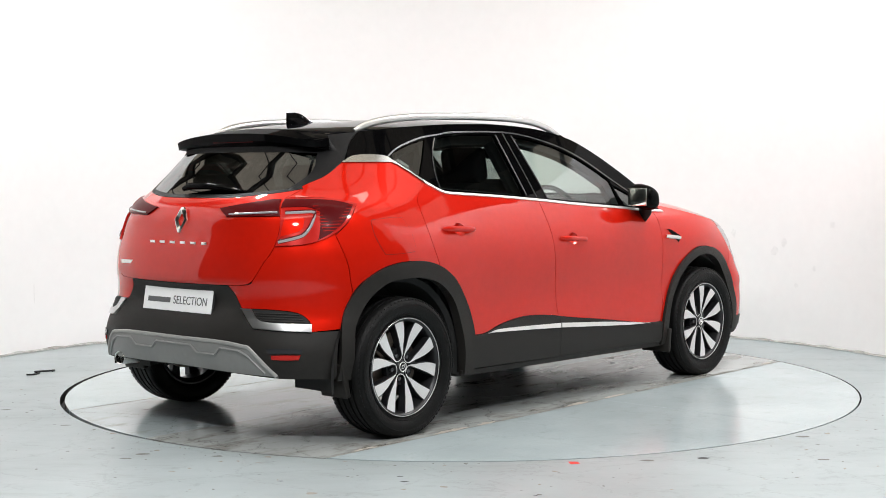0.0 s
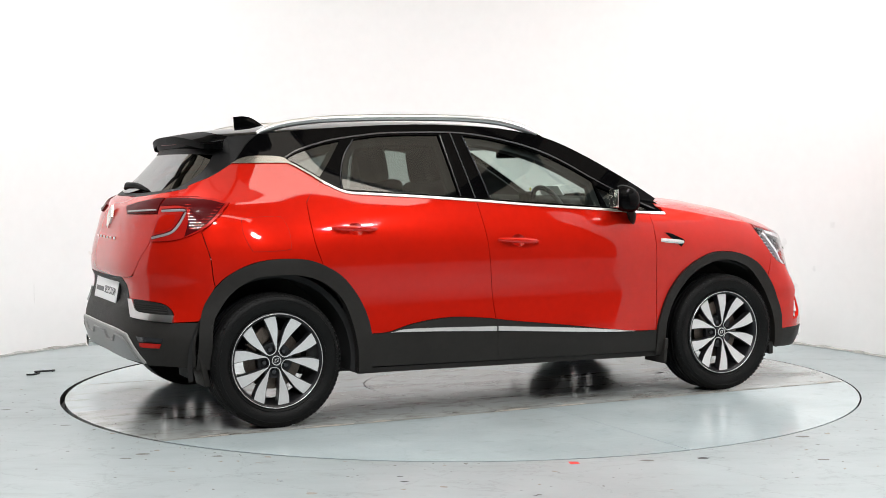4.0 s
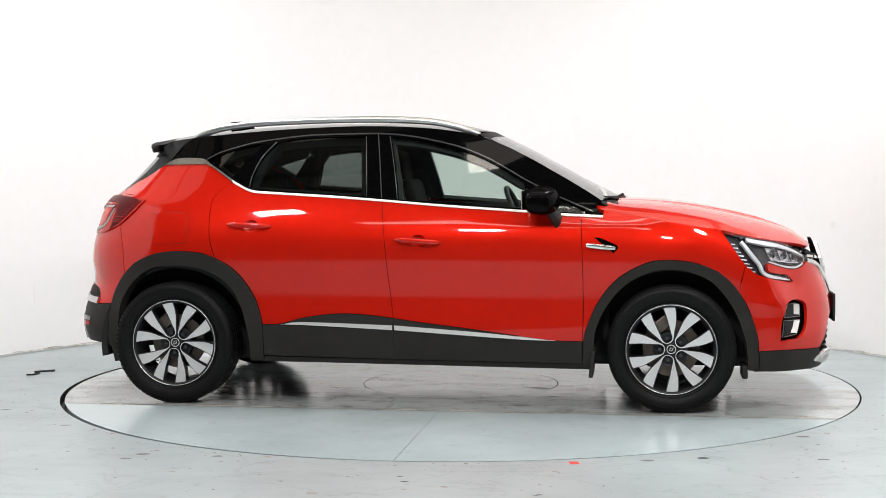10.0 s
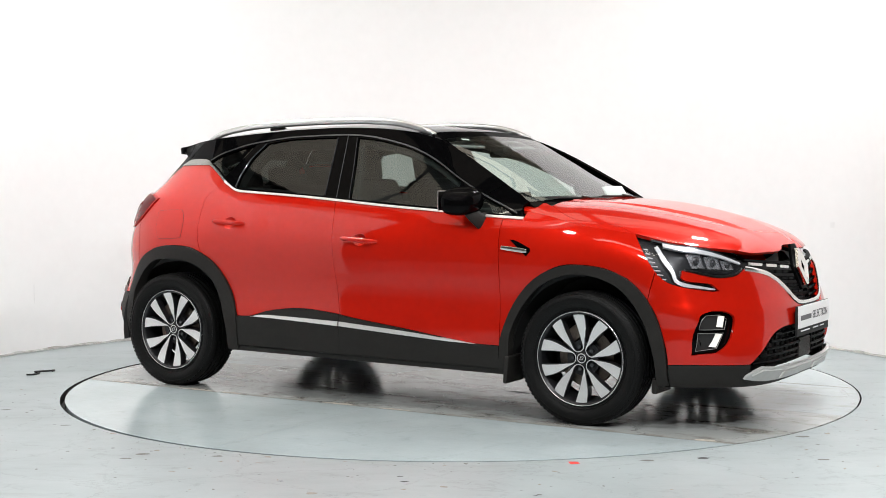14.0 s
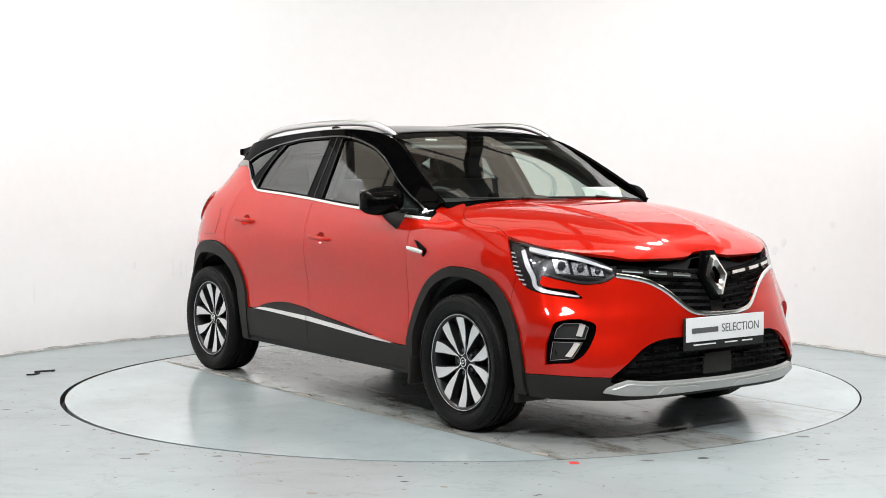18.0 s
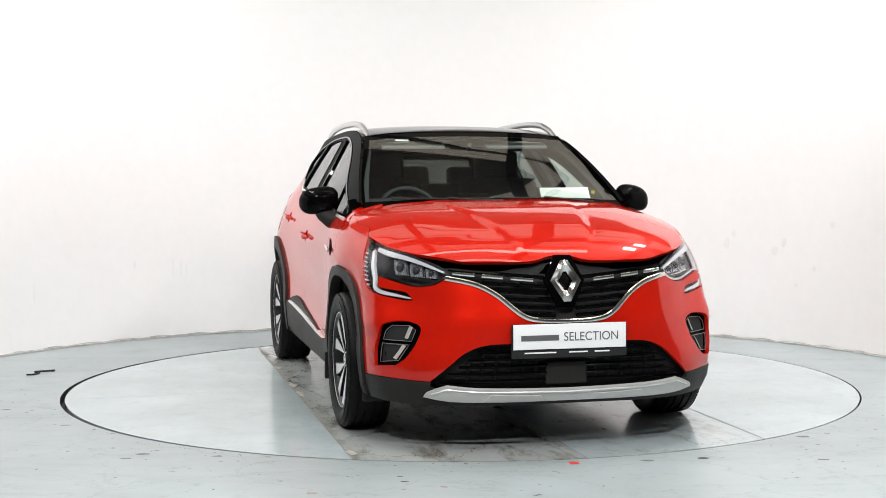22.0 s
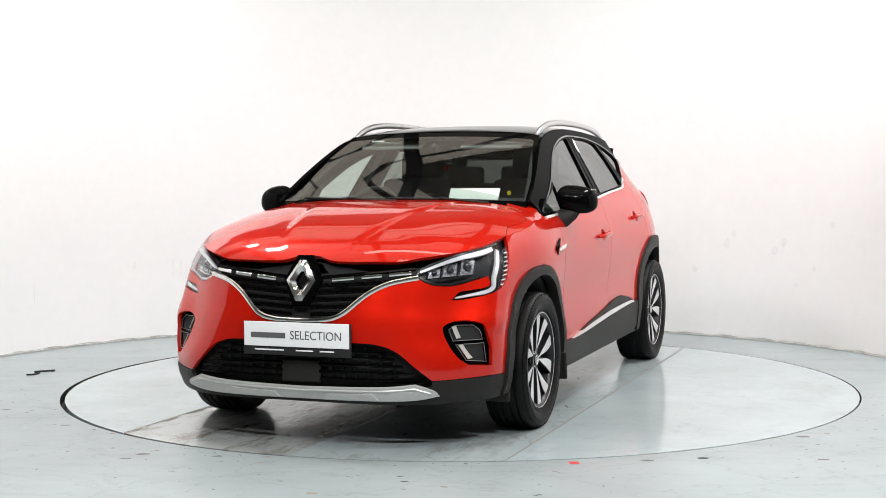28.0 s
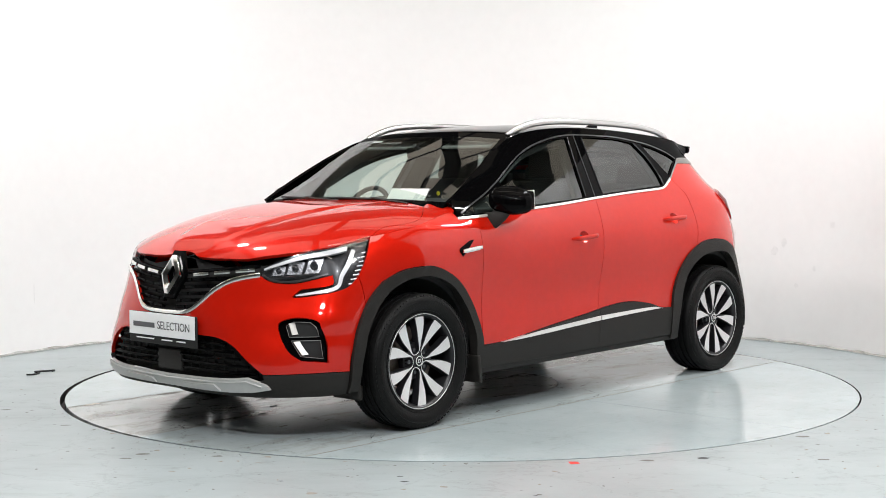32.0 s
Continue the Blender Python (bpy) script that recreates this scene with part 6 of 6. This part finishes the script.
def build_marks():
    """Marks on floor and wall."""
    bm = bmesh.new()
    bm.faces.new([bm.verts.new((x, y, 0.0015)) for x, y in ((0.4535, -2.262), (0.4946, -2.262), (0.5035, -2.305), (0.4622, -2.316))])
    tagged(part("red_tape", bm, RED_TAPE, None, smooth=0), "small piece of red tape on the floor", "tape")
    line = curve([(-2.668, 0.345), (-2.630, 0.350), (-2.612, 0.42), (-2.655, 0.47), (-2.600, 0.50), (-2.552, 0.53), (-2.556, 0.50)], 6)
    tagged(part("cable_end", tube([(x, y, 0.006) for x, y in line], 0.0055, seg=8), DARK, None), "short curled black cable end on the floor", "cable")
    def on_wall(deg, z):
        a = radians(deg)
        return Vector((WALL_C[0] + (WALL_RX - 0.003) * math.cos(a), WALL_C[1] + (WALL_RY - 0.003) * math.sin(a), z))
    rng = random.Random(5)
    for deg, z, w, h in ((38, 0.72, 0.03, 0.04), (39.5, 0.66, 0.04, 0.05), (46, 0.78, 0.03, 0.04), (47, 0.70, 0.03, 0.05), (33, 0.55, 0.02, 0.03), (36, 0.42, 0.03, 0.02), (127, 0.52, 0.008, 0.10), (128.2, 0.52, 0.007, 0.09), (126.2, 0.50, 0.005, 0.07),
                        (150, 0.42, 0.01, 0.10), (134, 0.56, 0.015, 0.05), (52, 0.50, 0.03, 0.03), (30, 0.86, 0.03, 0.03)):
        bm = bmesh.new()
        pts = []
        for q in np.linspace(0, 2 * math.pi, 10, endpoint=False):
            k = rng.uniform(0.55, 1.0)
            pts.append(bm.verts.new(on_wall(deg + math.degrees(w * k * math.cos(q) / WALL_RX), z + h * k * math.sin(q))))
        bm.faces.new(pts)
        tagged(part("wall_scuff", bm, SCUFF, None, smooth=0), "faint grey scuff on the white wall", "scuff", "wall scuffs")
    rng = random.Random(9)
    for k in range(16):
        a, r = rng.uniform(math.pi * 1.08, math.pi * 1.92), rng.uniform(2.32, 2.95)
        bm = bmesh.new()
        n, L = 8, rng.uniform(0.012, 0.05)
        vs = [bm.verts.new((r * math.cos(a) + L * math.cos(q) * rng.uniform(0.5, 1), r * math.sin(a) + 0.5 * L * math.sin(q) * rng.uniform(0.5, 1), 0.0012)) for q in np.linspace(0, 2 * math.pi, n, endpoint=False)]
        bm.faces.new(vs)
        tagged(part("floor_stain", bm, GRIME if k % 3 else RUBBER_MARK, None, smooth=0), "small dark stain on the painted floor", "stain", "floor stains")
    # chipped paint and dirt specks, thickest near the rim of the turntable
    rng = random.Random(21)
    for name, material, label, n, big in (("paint_chips", FLAKE, "scattered beige chips where the floor paint is gone", 80, 0.026), ("dirt_specks", GRIME, "scattered dark dirt specks on the floor", 260, 0.014)):
        bm = bmesh.new()
        for k in range(n):
            a = rng.uniform(math.pi * 1.02, math.pi * 1.98) if rng.random() < 0.8 else rng.uniform(0, 2 * math.pi)
            r = 2.29 + 0.75 * rng.random() ** 1.6
            L = big * rng.uniform(0.15, 1.0) ** 2 + 0.003
            d, sq = rng.uniform(0, math.pi), rng.uniform(0.25, 0.8)
            z = 0.0006 + 0.0000035 * k
            vs = []
            for q in np.linspace(0, 2 * math.pi, 9, endpoint=False):
                e = L * rng.uniform(0.45, 1.0)
                u, v = e * math.cos(q), sq * e * math.sin(q)
                vs.append(bm.verts.new((r * math.cos(a) + u * math.cos(d) - v * math.sin(d), r * math.sin(a) + u * math.sin(d) + v * math.cos(d), z)))
            bm.faces.new(vs)
        tagged(part(name, bm, material, None, smooth=0), label, "floor dirt", kind="stuff")


car = new("car")
tagged(car, "glossy red compact crossover with black roof and silver roof rails", "car")
build_room()
build_lamps()
table = build_disc()
build_body(car)
build_core(car)
build_wheels(car)
build_details(car)
build_cabin(car)
build_marks()


def motions():
    rows_t, rows_c = [], []
    for i in range(65):
        t = i * 0.5
        turn = pose(0, 0, 0, 0, 0, 48.97 - 5.7214 * t + 0.00193 * t * t)
        rows_t.append((t, turn))
        rows_c.append((t, turn @ pose(*CAR_AT, 0)))
    walk(table, rows_t)
    walk(car, rows_c)


motions()
